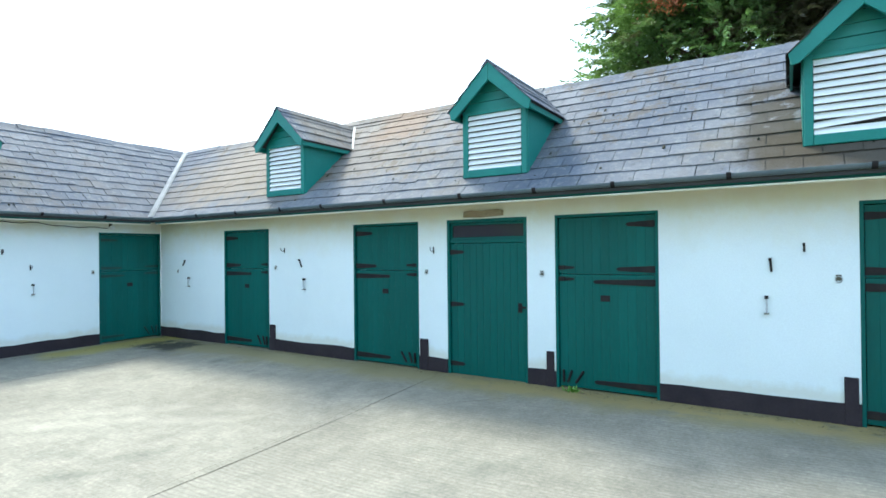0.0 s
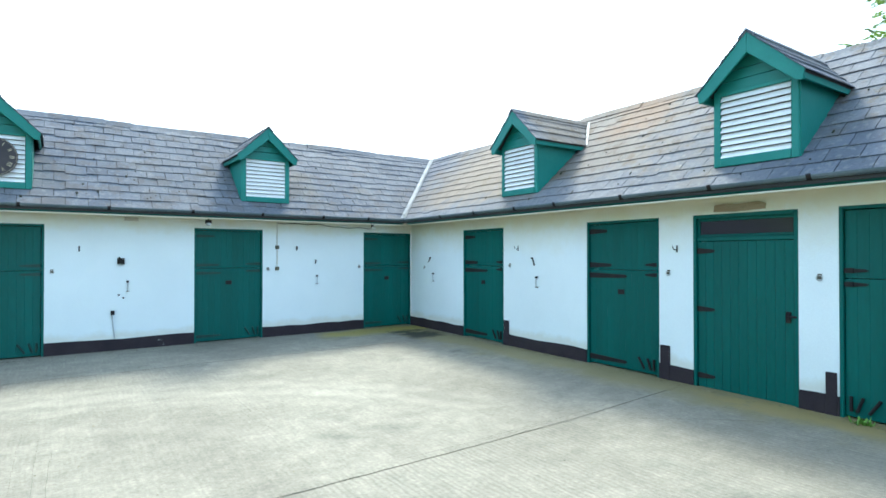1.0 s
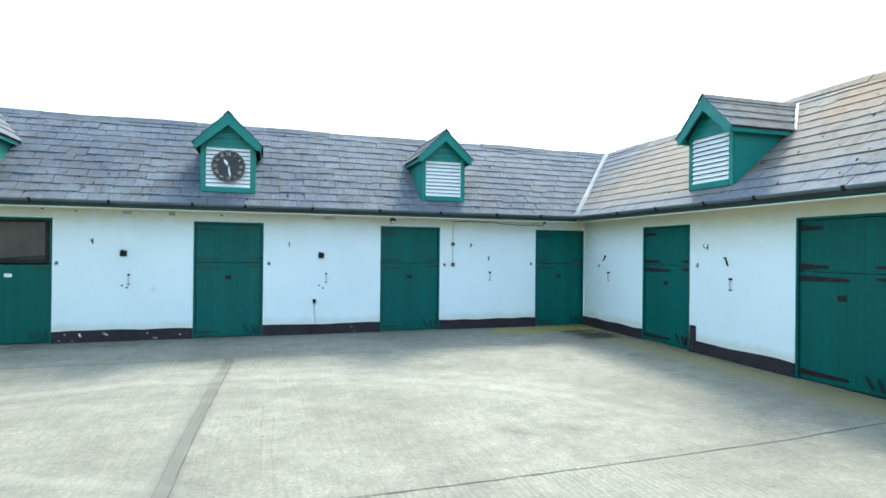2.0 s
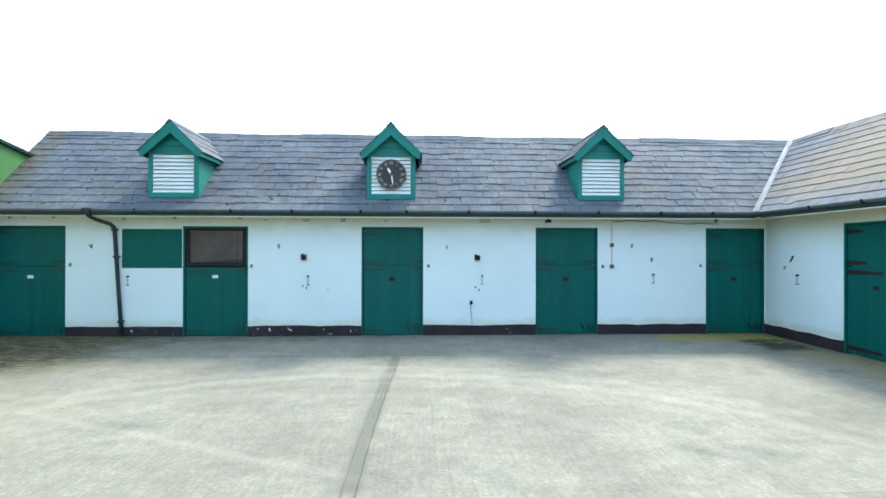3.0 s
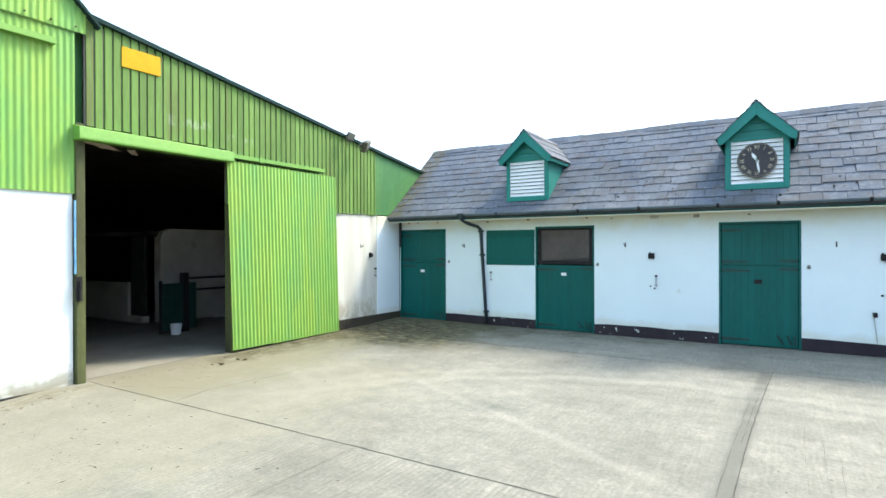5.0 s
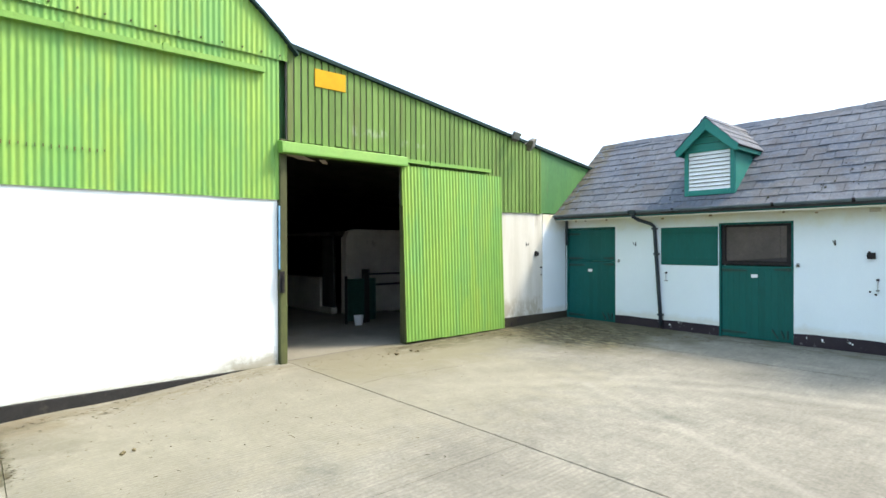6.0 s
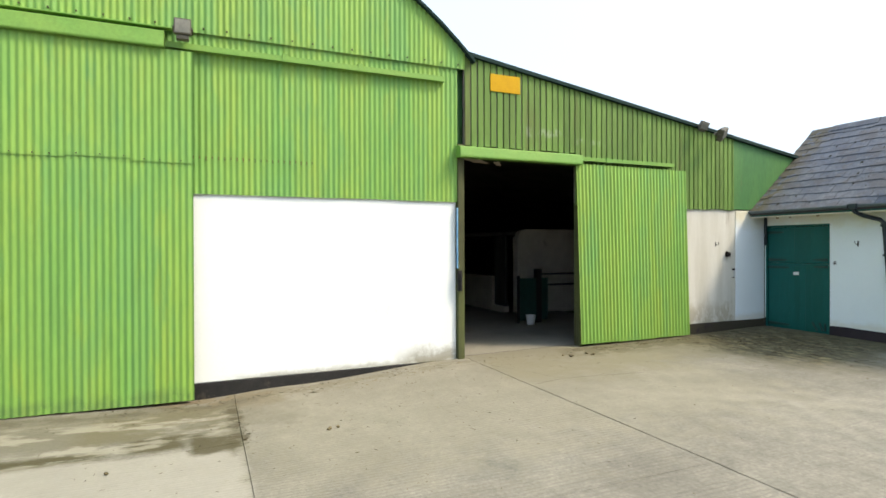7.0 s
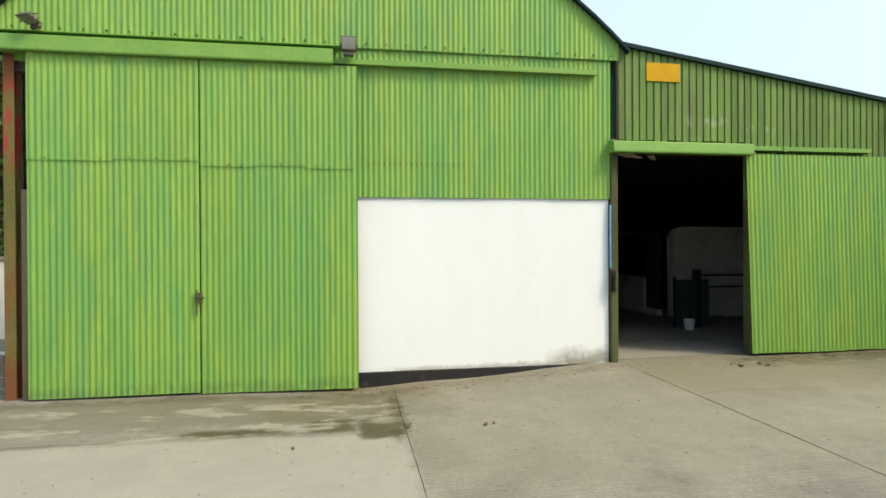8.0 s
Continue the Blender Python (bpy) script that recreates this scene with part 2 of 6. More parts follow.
M_BLUE = surface("blue_rope", (0.10, 0.25, 0.42), (0.2, 0.38, 0.55), 8, 0.7)
M_BARK = surface("brown_bark", (0.07, 0.05, 0.035), (0.11, 0.08, 0.055), 3, 0.9, bump=0.6)
M_LEAF = surface("green_foliage", (0.090, 0.155, 0.050), (0.175, 0.29, 0.065), 0.55, 0.6, fine=5, fine_amt=0.35, per_piece=0.35, island=True, dirt=(0.095, 0.065, 0.040), dirt_at=0.56, dirt_scale=0.33)
tint_patch(M_LEAF, (("y", -1.3, 1.6, 0.8), ("x", 15.0, 4.0, 1.0)), (0.045, 0.027, 0.018), 0.85)
leaf_nt = M_LEAF.node_tree                              # thin leaves let light through
leaf_glow, leaf_mix = leaf_nt.nodes.new("ShaderNodeBsdfTranslucent"), leaf_nt.nodes.new("ShaderNodeMixShader")
leaf_mix.inputs[0].default_value = 0.3
leaf_nt.links.new(leaf_nt.nodes["Principled BSDF"].inputs["Base Color"].links[0].from_socket, leaf_glow.inputs["Color"])
leaf_nt.links.new(leaf_nt.nodes["Principled BSDF"].outputs[0], leaf_mix.inputs[1])
leaf_nt.links.new(leaf_glow.outputs[0], leaf_mix.inputs[2])
leaf_nt.links.new(leaf_mix.outputs[0], leaf_nt.nodes["Material Output"].inputs["Surface"])
M_LEAF_RED = surface("rust_foliage", (0.34, 0.085, 0.03), (0.42, 0.16, 0.05), 0.8, 0.6, fine=6, fine_amt=0.4, per_piece=0.35, island=True)
M_LITTER = surface("brown_leaf_litter", (0.045, 0.037, 0.018), (0.15, 0.12, 0.065), 5, 0.9, per_piece=0.5, island=True)
M_CRACK = surface("dark_crack", (0.06, 0.055, 0.045), (0.09, 0.085, 0.07), 4, 0.95)
M_GLASS = bpy.data.materials.new("dark_window_glass")
M_GLASS.use_nodes = True
M_GLASS.node_tree.nodes["Principled BSDF"].inputs["Base Color"].default_value = (0.035, 0.03, 0.04, 1)
M_GLASS.node_tree.nodes["Principled BSDF"].inputs["Roughness"].default_value = 0.12


def concrete(name):
    """Brushed yard concrete: fine tamped lines along x, pale worn patches, damp dark stains and green growth in patches."""
    m = surface(name, (0.150, 0.141, 0.115), (0.216, 0.203, 0.167), 0.55, 0.85, fine=28, fine_amt=0.16, bump=0.4, stretch=(1.0, 1.1, 1), dirt=(0.125, 0.122, 0.10), dirt_at=0.55, dirt_scale=0.55)
    nt = m.node_tree
    b = nt.nodes["Principled BSDF"]
    old = b.inputs["Base Color"].links[0].from_socket
    geo = nt.nodes.new("ShaderNodeNewGeometry")
    sep = nt.nodes.new("ShaderNodeSeparateXYZ")
    nt.links.new(geo.outputs["Position"], sep.inputs[0])
    wob = nt.nodes.new("ShaderNodeTexNoise")
    wob.inputs["Scale"].default_value, wob.inputs["Detail"].default_value = 1.7, 6

    def math_node(op, a, c=None):
        n = nt.nodes.new("ShaderNodeMath")
        n.operation = op
        for k, v in enumerate((a, c)):
            if v is None:
                continue
            if isinstance(v, (int, float)):
                n.inputs[k].default_value = v
            else:
                nt.links.new(v, n.inputs[k])
        return n.outputs[0]

    nt.links.new(geo.outputs["Position"], wob.inputs["Vector"])
    shift = math_node("MULTIPLY", math_node("SUBTRACT", wob.outputs["Fac"], 0.5), 1.6)

    def band(coord, centre, half, soft):
        """1 within half of centre along a coordinate, fading over soft, with an uneven edge."""
        d = math_node("ABSOLUTE", math_node("SUBTRACT", math_node("ADD", coord, math_node("MULTIPLY", shift, soft)), centre))
        r = nt.nodes.new("ShaderNodeMapRange")
        r.inputs["From Min"].default_value, r.inputs["From Max"].default_value = half + soft * 0.5, half - soft * 0.2
        nt.links.new(d, r.inputs["Value"])
        return r.outputs[0]

    def stain(fac, colour, amount):
        x = nt.nodes.new("ShaderNodeMix")
        x.data_type = "RGBA"
        nt.links.new(math_node("MULTIPLY", fac, amount), x.inputs["Factor"])
        nt.links.new(stain.col, x.inputs["A"])
        x.inputs["B"].default_value = (*colour, 1)
        stain.col = x.outputs["Result"]

    stain.col = old
    X, Y = sep.outputs[0], sep.outputs[1]
    # mottling and brushed streaks
    for sc, stretch, amt in ((1.1, (1, 1, 1), 0.14), (5.0, (0.8, 1.2, 1), 0.13), (10.0, (2.2, 0.35, 1), 0.11), (26.0, (2.0, 0.16, 1), 0.09), (34.0, (1, 1, 1), 0.22), (3.2, (0.5, 1.3, 1), 0.09)):
        mp2 = nt.nodes.new("ShaderNodeMapping")
        mp2.inputs["Scale"].default_value = stretch
        nt.links.new(geo.outputs["Position"], mp2.inputs["Vector"])
        nz = nt.nodes.new("ShaderNodeTexNoise")
        nz.inputs["Scale"].default_value, nz.inputs["Detail"].default_value, nz.inputs["Roughness"].default_value = sc, 8, 0.7
        nt.links.new(mp2.outputs[0], nz.inputs["Vector"])
        rg = nt.nodes.new("ShaderNodeMapRange")
        rg.inputs["From Min"].default_value, rg.inputs["From Max"].default_value = 0.3, 0.7
        rg.inputs["To Min"].default_value, rg.inputs["To Max"].default_value = 1 - amt, 1 + amt
        nt.links.new(nz.outputs["Fac"], rg.inputs["Value"])
        sc_ = nt.nodes.new("ShaderNodeVectorMath")
        sc_.operation = "SCALE"
        nt.links.new(stain.col, sc_.inputs[0])
        nt.links.new(rg.outputs[0], sc_.inputs["Scale"])
        stain.col = sc_.outputs[0]
    # worn dirty strip beside the long joint
    far_ = math_node("MAXIMUM", math_node("SUBTRACT", Y, 4.36), 0.0)
    slant = math_node("SUBTRACT", X, math_node("MULTIPLY", math_node("MULTIPLY", far_, far_), 0.0072))
    strip = math_node("MULTIPLY", band(slant, -0.505, 0.058, 0.08), band(Y, 6.9, 2.4, 0.3))
    stain(strip, (0.088, 0.085, 0.070), 0.80)
    stain(math_node("MULTIPLY", band(slant, -0.56, 0.13, 0.14), band(Y, 6.3, 1.9, 0.6)), (0.14, 0.134, 0.112), 0.35)
    # yellow-green growth along the foot of the wings
    stain(math_node("MULTIPLY", band(X, 6.50, 0.36, 0.6), band(Y, 3.5, 9.0, 1.0)), (0.20, 0.168, 0.070), 0.75)
    stain(math_node("MULTIPLY", band(X, 5.9, 1.2, 0.6), band(Y, 10.75, 0.28, 0.5)), (0.26, 0.215, 0.04), 0.8)
    # brown muddy growth at the inner corner by the barn
    stain(math_node("MULTIPLY", band(X, -7.0, 2.0, 1.6), band(Y, 10.0, 1.5, 1.4)), (0.080, 0.070, 0.036), 0.9)
    # pale worn arcs left by turning wheels, and one straight pale track
    for cx, cy, rad, half, amt_ in ((-0.6, 3.0, 5.10, 0.10, 0.20), (-0.6, 3.0, 4.70, 0.06, 0.12), (-0.6, 3.0, 5.50, 0.08, 0.14), (-1.2, 3.2, 3.9, 0.08, 0.10)):
        dx, dy = math_node("SUBTRACT", X, cx), math_node("SUBTRACT", Y, cy)
        dist = math_node("SQRT", math_node("ADD", math_node("MULTIPLY", dx, dx), math_node("MULTIPLY", dy, dy)))
        stain(math_node("MULTIPLY", band(dist, rad, half, 0.26), band(Y, 8.2, 2.8, 1.6)), (0.38, 0.36, 0.30), amt_)
    track = math_node("ADD", math_node("MULTIPLY", X, 0.5), Y)
    stain(math_node("MULTIPLY", band(track, 4.50, 0.045, 0.14), band(X, -2.5, 1.7, 1.0)), (0.40, 0.38, 0.32), 0.15)
    # tamped ridges along y, strongest on the near slabs
    near_ = nt.nodes.new("ShaderNodeMapRange")
    near_.inputs["From Min"].default_value, near_.inputs["From Max"].default_value = 4.34, 4.26
    near_.inputs["To Min"].default_value, near_.inputs["To Max"].default_value = 0.25, 1.0
    nt.links.new(Y, near_.inputs["Value"])
    wave = nt.nodes.new("ShaderNodeTexWave")
    wave.wave_type, wave.bands_direction = "BANDS", "X"
    wave.inputs["Scale"].default_value, wave.inputs["Distortion"].default_value, wave.inputs["Detail"].default_value, wave.inputs["Detail Scale"].default_value = 6.0, 4.5, 5, 1.6
    lay = nt.nodes.new("ShaderNodeMapping")
    lay.inputs["Scale"].default_value = (1, 0.5, 1)
    nt.links.new(geo.outputs["Position"], lay.inputs["Vector"])
    nt.links.new(lay.outputs[0], wave.inputs["Vector"])
    worn = nt.nodes.new("ShaderNodeTexNoise")
    worn.inputs["Scale"].default_value, worn.inputs["Detail"].default_value = 5.0, 6
    nt.links.new(lay.outputs[0], worn.inputs["Vector"])
    groove = math_node("MULTIPLY", math_node("MULTIPLY", math_node("POWER", wave.outputs["Fac"], 2.0), near_.outputs[0]), worn.outputs["Fac"])
    stain(groove, (0.105, 0.100, 0.080), 0.55)
    nt.links.new(stain.col, b.inputs["Base Color"])
    bp = nt.nodes.new("ShaderNodeBump")
    bp.inputs["Strength"].default_value, bp.inputs["Distance"].default_value = 0.35, 0.012
    nt.links.new(math_node("SUBTRACT", 1.0, groove), bp.inputs["Height"])
    nt.links.new(b.inputs["Normal"].links[0].from_socket, bp.inputs["Normal"])
    nt.links.new(bp.outputs[0], b.inputs["Normal"])
    return m


M_CONC = concrete("brushed_yard_concrete")
# damp brown patches at the low place before the barn
tint_patch(M_CONC, (("x", -7.25, 0.95, 0.35), ("y", 6.7, 2.3, 0.4)), (0.145, 0.130, 0.080), 0.62)
tint_patch(M_CONC, (("x", -7.55, 0.40, 0.3), ("y", 0.75, 0.75, 0.4)), (0.15, 0.105, 0.045), 0.75, blotch=(4.0, (1, 0.6, 1), 0.44))
tint_patch(M_CONC, (("x", -7.62, 0.20, 0.2), ("y", 2.8, 1.6, 0.5)), (0.090, 0.078, 0.045), 0.7, blotch=(5.0, (1, 0.5, 1), 0.47))
tint_patch(M_CONC, (("x", -6.9, 1.0, 0.6), ("y", 5.6, 1.3, 0.6)), (0.130, 0.116, 0.066), 0.5, blotch=(2.2, (1, 0.7, 1), 0.46))
WET = (0.058, 0.048, 0.020)
tint_patch(M_CONC, (("x", -6.2, 2.2, 1.2), ("y", 4.0, 3.2, 1.0)), (0.235, 0.215, 0.15), 0.40)
tint_patch(M_CONC, (("x", -4.5, 1.22, 0.14), ("y", -1.65, 2.55, 0.1)), (0.335, 0.315, 0.27), 0.55)
tint_patch(M_CONC, (("x", -7.0, 0.75, 0.4), ("y", -1.2, 2.6, 0.8)), (0.125, 0.112, 0.078), 0.65)
tint_patch(M_CONC, (("x", -6.95, 0.6, 0.3), ("y", 0.1, 0.75, 0.2)), (0.115, 0.10, 0.058), 0.8, blotch=(2.6, (1, 0.6, 1), 0.47))
tint_patch(M_CONC, (("x", -5.93, 0.16, 0.10), ("y", -0.80, 0.52, 0.25)), WET, 0.95, 1.6, (7.0, (1, 0.35, 1), 0.37))
tint_patch(M_CONC, (("x", -6.12, 0.26, 0.12), ("y", 0.16, 0.26, 0.14)), WET, 0.95, 1.6, (7.0, (1, 0.35, 1), 0.38))
tint_patch(M_CONC, (("x", -5.90, 0.38, 0.14), ("y", 0.68, 0.22, 0.07)), WET, 0.95, 1.6, (6.5, (1, 0.4, 1), 0.37))
tint_patch(M_CONC, (("x", -6.35, 0.95, 0.3), ("y", 0.87, 0.08, 0.07)), WET, 0.9, 2.4)
tint_patch(M_CONC, (("x", -5.80, 0.035, 0.05), ("y", -1.6, 1.2, 0.5)), (0.10, 0.092, 0.06), 0.7)
tint_patch(M_CONC, (("x", -6.5, 0.75, 0.3), ("y", -1.5, 2.3, 0.6)), (0.33, 0.31, 0.25), 0.55, blotch=(3.0, (1, 0.4, 1), 0.55))
tint_patch(M_CONC, (("x", -7.55, 0.12, 0.15), ("y", -1.5, 2.6, 0.4)), (0.085, 0.075, 0.045), 0.7, blotch=(4.0, (1, 0.5, 1), 0.45))
# ochre growth along the second wing
tint_patch(M_CONC, (("x", 6.42, 0.24, 0.25), ("y", 1.0, 2.9, 0.6)), (0.25, 0.195, 0.075), 0.75, blotch=(3.0, (1, 0.5, 1), 0.42))
# muddy mottling in the inner corner by the barn, and the black growth where the two wings meet
tint_patch(M_CONC, (("x", -6.75, 1.0, 0.5), ("y", 9.6, 1.25, 0.8)), (0.052, 0.045, 0.020), 0.8, blotch=(3.2, (0.7, 1.3, 1), 0.50))
tint_patch(M_CONC, (("x", -6.6, 1.3, 0.7), ("y", 9.8, 1.3, 0.7)), (0.23, 0.205, 0.115), 0.75, blotch=(6.0, (0.6, 1.4, 1), 0.55))
tint_patch(M_CONC, (("x", -6.5, 1.3, 0.7), ("y", 9.7, 1.3, 0.7)), (0.028, 0.024, 0.011), 0.85, blotch=(7.0, (0.45, 1.7, 1), 0.56))
tint_patch(M_CONC, (("x", -7.45, 0.35, 0.3), ("y", 7.6, 1.6, 0.6)), (0.085, 0.073, 0.036), 0.75, blotch=(4.0, (1, 0.6, 1), 0.46))
tint_patch(M_CONC, (("x", 6.30, 0.38, 0.2), ("y", 9.95, 0.55, 0.25)), (0.020, 0.020, 0.012), 0.95, blotch=(3.5, (1, 1, 1), 0.42))
tint_patch(M_CONC, (("x", -3.4, 2.0, 1.0), ("y", 10.9, 0.25, 0.3)), (0.09, 0.085, 0.05), 0.7, blotch=(3.0, (1, 1.5, 1), 0.50))
# barn floor set paler than the yard, standing in for sun inside the door
M_BARN_FLOOR = surface("barn_floor_concrete", (0.175, 0.165, 0.135), (0.25, 0.235, 0.19), 0.8, 0.9, fine=28, fine_amt=0.16, bump=0.3, dirt=(0.20, 0.18, 0.13), dirt_at=0.58)
M_GROUND = surface("joint_and_earth", (0.10, 0.095, 0.075), (0.15, 0.14, 0.11), 0.6, 0.95, fine=25, fine_amt=0.2, bump=0.4, dirt=(0.07, 0.10, 0.03), dirt_at=0.5, dirt_scale=0.2)


# ---- mesh helpers ----
def box(bm, x0, x1, y0, y1, z0, z1):
    v = [bm.verts.new((x, y, z)) for z in (z0, z1) for x, y in ((x0, y0), (x1, y0), (x1, y1), (x0, y1))]
    for f in ((3, 2, 1, 0), (4, 5, 6, 7), (0, 1, 5, 4), (1, 2, 6, 5), (2, 3, 7, 6), (3, 0, 4, 7)):
        bm.faces.new([v[k] for k in f])
    return v


def prism(bm, outline, axis, a, b):
    """An outline of (p, q) pairs pushed from a to b along axis: x takes (y, z), y takes (x, z), z takes (x, y)."""
    def at(p, q, c):
        return {"x": (c, p, q), "y": (p, c, q), "z": (p, q, c)}[axis]
    lo = [bm.verts.new(at(p, q, a)) for p, q in outline]
    hi = [bm.verts.new(at(p, q, b)) for p, q in outline]
    n = len(outline)
    bm.faces.new(lo)
    bm.faces.new(hi[::-1])
    for k in range(n):
        bm.faces.new((lo[k], hi[k], hi[(k + 1) % n], lo[(k + 1) % n]))


def rod(bm, points, r, sides=8):
    """A round bar along points."""
    rings = []
    for k, p in enumerate(points):
        p = Vector(p)
        d = (Vector(points[min(k + 1, len(points) - 1)]) - Vector(points[max(k - 1, 0)])).normalized()
        q = d.to_track_quat("Z", "Y")
        rings.append([bm.verts.new(p + q @ Vector((r * math.cos(2 * math.pi * s / sides), r * math.sin(2 * math.pi * s / sides), 0))) for s in range(sides)])
    for a, b in zip(rings, rings[1:]):
        for s in range(sides):
            bm.faces.new((a[s], a[(s + 1) % sides], b[(s + 1) % sides], b[s]))
    bm.faces.new(rings[0][::-1])
    bm.faces.new(rings[-1])


def mesh_of(name, bm, material, bevel=0.0, smooth=False):
    if bevel:
        bmesh.ops.bevel(bm, geom=bm.edges[:], offset=bevel, segments=1, affect="EDGES")
    bmesh.ops.recalc_face_normals(bm, faces=bm.faces[:])
    me = bpy.data.meshes.new(name)
    bm.to_mesh(me)
    bm.free()
    me.materials.append(material)
    if smooth:
        me.shade_smooth()
    return me


def part(name, bm, material, parent=None, label="", bevel=0.0, smooth=False):
    ob = new(name, mesh_of(name, bm, material, bevel, smooth))
    ob.parent = parent
    if label:
        tagged(ob, label=label)
    return ob


def block(name, dims, material, parent=None, label="", bevel=0.004):
    """One bevelled box of x0, x1, y0, y1, z0, z1."""
    bm = bmesh.new()
    box(bm, *dims)
    return part(name, bm, material, parent, label, bevel)


def thing(name, m, label, category, group="", kind=""):
    ob = new(name)
    ob.empty_display_size = 0.2
    ob.matrix_world = m
    return tagged(ob, label, category, group, kind)


# ---- ground ----
def smooth_step(a, b, v):
    v = min(1.0, max(0.0, (v - a) / (b - a)))
    return v * v * (3 - 2 * v)


def barn_foot(y):
    """Height of the yard along the foot of the barn."""
    knots = ((-40, -0.30), (-4, -0.255), (-1.6, -0.26), (0.4, -0.30), (1.6, -0.23), (4.2, -0.07), (6.5, -0.04), (9, -0.02), (11.3, 0.03), (40, 0.03))
    for (y0, z0), (y1, z1) in zip(knots, knots[1:]):
        if y <= y1:
            return z0 + (z1 - z0) * smooth_step(y0, y1, y)
    return 0.03


def ground_z(x, y):
    w = 1 - smooth_step(-7.6, -3.2, x)
    if x < -8.2:
        w *= 1 - smooth_step(8.2, 9.2, -x)
        return w * barn_foot(y) + (1 - w) * (-0.06 if y > -4 else -0.27)
    mid = -0.05 * (1 - smooth_step(7.5, 11.0, y)) * (1 - smooth_step(4.5, 6.6, x))
    return w * barn_foot(y) + (1 - w) * mid


def joint_bend(x, y):
    """The long joint across the yard runs a little aslant and bowed."""
    if not 4.3 < y < 9.4 or abs(x + 0.36) > 2:
        return x
    return x + (0.19 * max(0.0, (y - 4.36) / 5) ** 1.8 - 0.09) * (1 - abs(x + 0.36) / 2)


def joint_sway(x, y):
    """The cross joint sways a hand's width towards the barn's end."""
    return y + (0.05 * smooth_step(3.0, 5.0, x) - 0.12 * smooth_step(-1.6, 1.0, x)) * max(0.0, 1 - abs(y - 4.36) / 1.6)


def sheet(name, xs, ys, material, parent=None, drop=0.0, skirt=0.0, bend=False):
    """A ground surface over a grid of x and y, drop below the yard's level, with a skirt round its rim."""
    verts = [(joint_bend(x, y) if bend else x, joint_sway(x, y) if bend else y, ground_z(x, y) - drop) for y in ys for x in xs]
    nx, ny = len(xs), len(ys)
    faces = [(j * nx + i, j * nx + i + 1, (j + 1) * nx + i + 1, (j + 1) * nx + i) for j in range(ny - 1) for i in range(nx - 1)]
    if skirt:
        rim = [i for i in range(nx)] + [j * nx + nx - 1 for j in range(1, ny)] + [(ny - 1) * nx + i for i in range(nx - 2, -1, -1)] + [j * nx for j in range(ny - 2, 0, -1)]
        base = len(verts)
        n = len(rim)
        verts += [verts[k] for k in rim] + [(verts[k][0], verts[k][1], verts[k][2] - skirt) for k in rim]
        faces += [(base + (k + 1) % n, base + k, base + n + k, base + n + (k + 1) % n) for k in range(n)]
    me = bpy.data.meshes.new(name)
    me.from_pydata(verts, [], faces)
    me.materials.append(material)
    top = (nx - 1) * (ny - 1)
    me.polygons.foreach_set("use_smooth", [k < top for k in range(len(me.polygons))])
    ob = new(name, me)
    ob.parent = parent
    return ob


def steps(a, b, size):
    n = max(1, round((b - a) / size))
    return [a + (b - a) * k / n for k in range(n + 1)]


far = [-2500, -800, -250, -90, -45]
ground = tagged(sheet("ground", far + steps(-30, 20, 0.5) + [45, 90, 250, 800, 2500], far + steps(-30, 30, 0.5) + [45, 90, 250, 800, 2500], M_GROUND, drop=0.03),
                "earth and joint filling under the concrete yard", "ground", kind="structure")
GAP = 0.003
# joints of the yard, running along x and along y
for xa, xb, ya, yb in ((-22, -8.05, 4.36, 9.32), (-8.05, -0.36, 4.36, 9.32), (-0.36, 7.6, 4.36, 9.32), (-8.05, 7.6, 9.32, 11.6), (-22, -8.05, 0.92, 4.36), (-8.05, -3.3, 0.92, 4.36),
                       (-3.3, 7.6, -4.2, 4.36), (-22, -8.05, -4.2, 0.92), (-8.05, -5.72, -4.2, 0.92), (-5.72, -3.3, -4.2, 0.92), (-20, 7.6, -12, -4.2)):
    sheet("concrete_slab", steps(xa + GAP, xb - GAP, 0.3), steps(ya + GAP, yb - GAP, 0.3), M_BARN_FLOOR if xb < -8 else M_CONC, ground, skirt=0.06, bend=True)



# ---- stable wings ----
EAVE_Y, EAVE_Z, RIDGE_Y, PITCH = -0.44, 2.38, 1.70, 0.846     # in a wing's own frame: y into the building
RIDGE_Z = EAVE_Z + PITCH * (RIDGE_Y - EAVE_Y)
WALL_TOP, DOOR_H = 2.36, 2.10
WING_A = pose(0, 11.23, 0)
WING_B = pose(6.958, 11.23, 0, 0, 0, -92.06)
SLOPE = math.sqrt(1 + PITCH * PITCH)


def roof_z(y):
    return EAVE_Z + PITCH * (y - EAVE_Y)


def valley_x(wing, other, y):
    """x in a wing's frame at which its front slope meets the other wing's, at depth y."""
    rel = other.inverted() @ wing
    lo, hi = -30.0, 30.0
    f = lambda x: (rel @ Vector((x, y, 0))).y - y
    if f(lo) > f(hi):
        lo, hi = hi, lo
    for _ in range(50):
        mid = (lo + hi) / 2
        lo, hi = (mid, hi) if f(mid) < 0 else (lo, mid)
    return (lo + hi) / 2


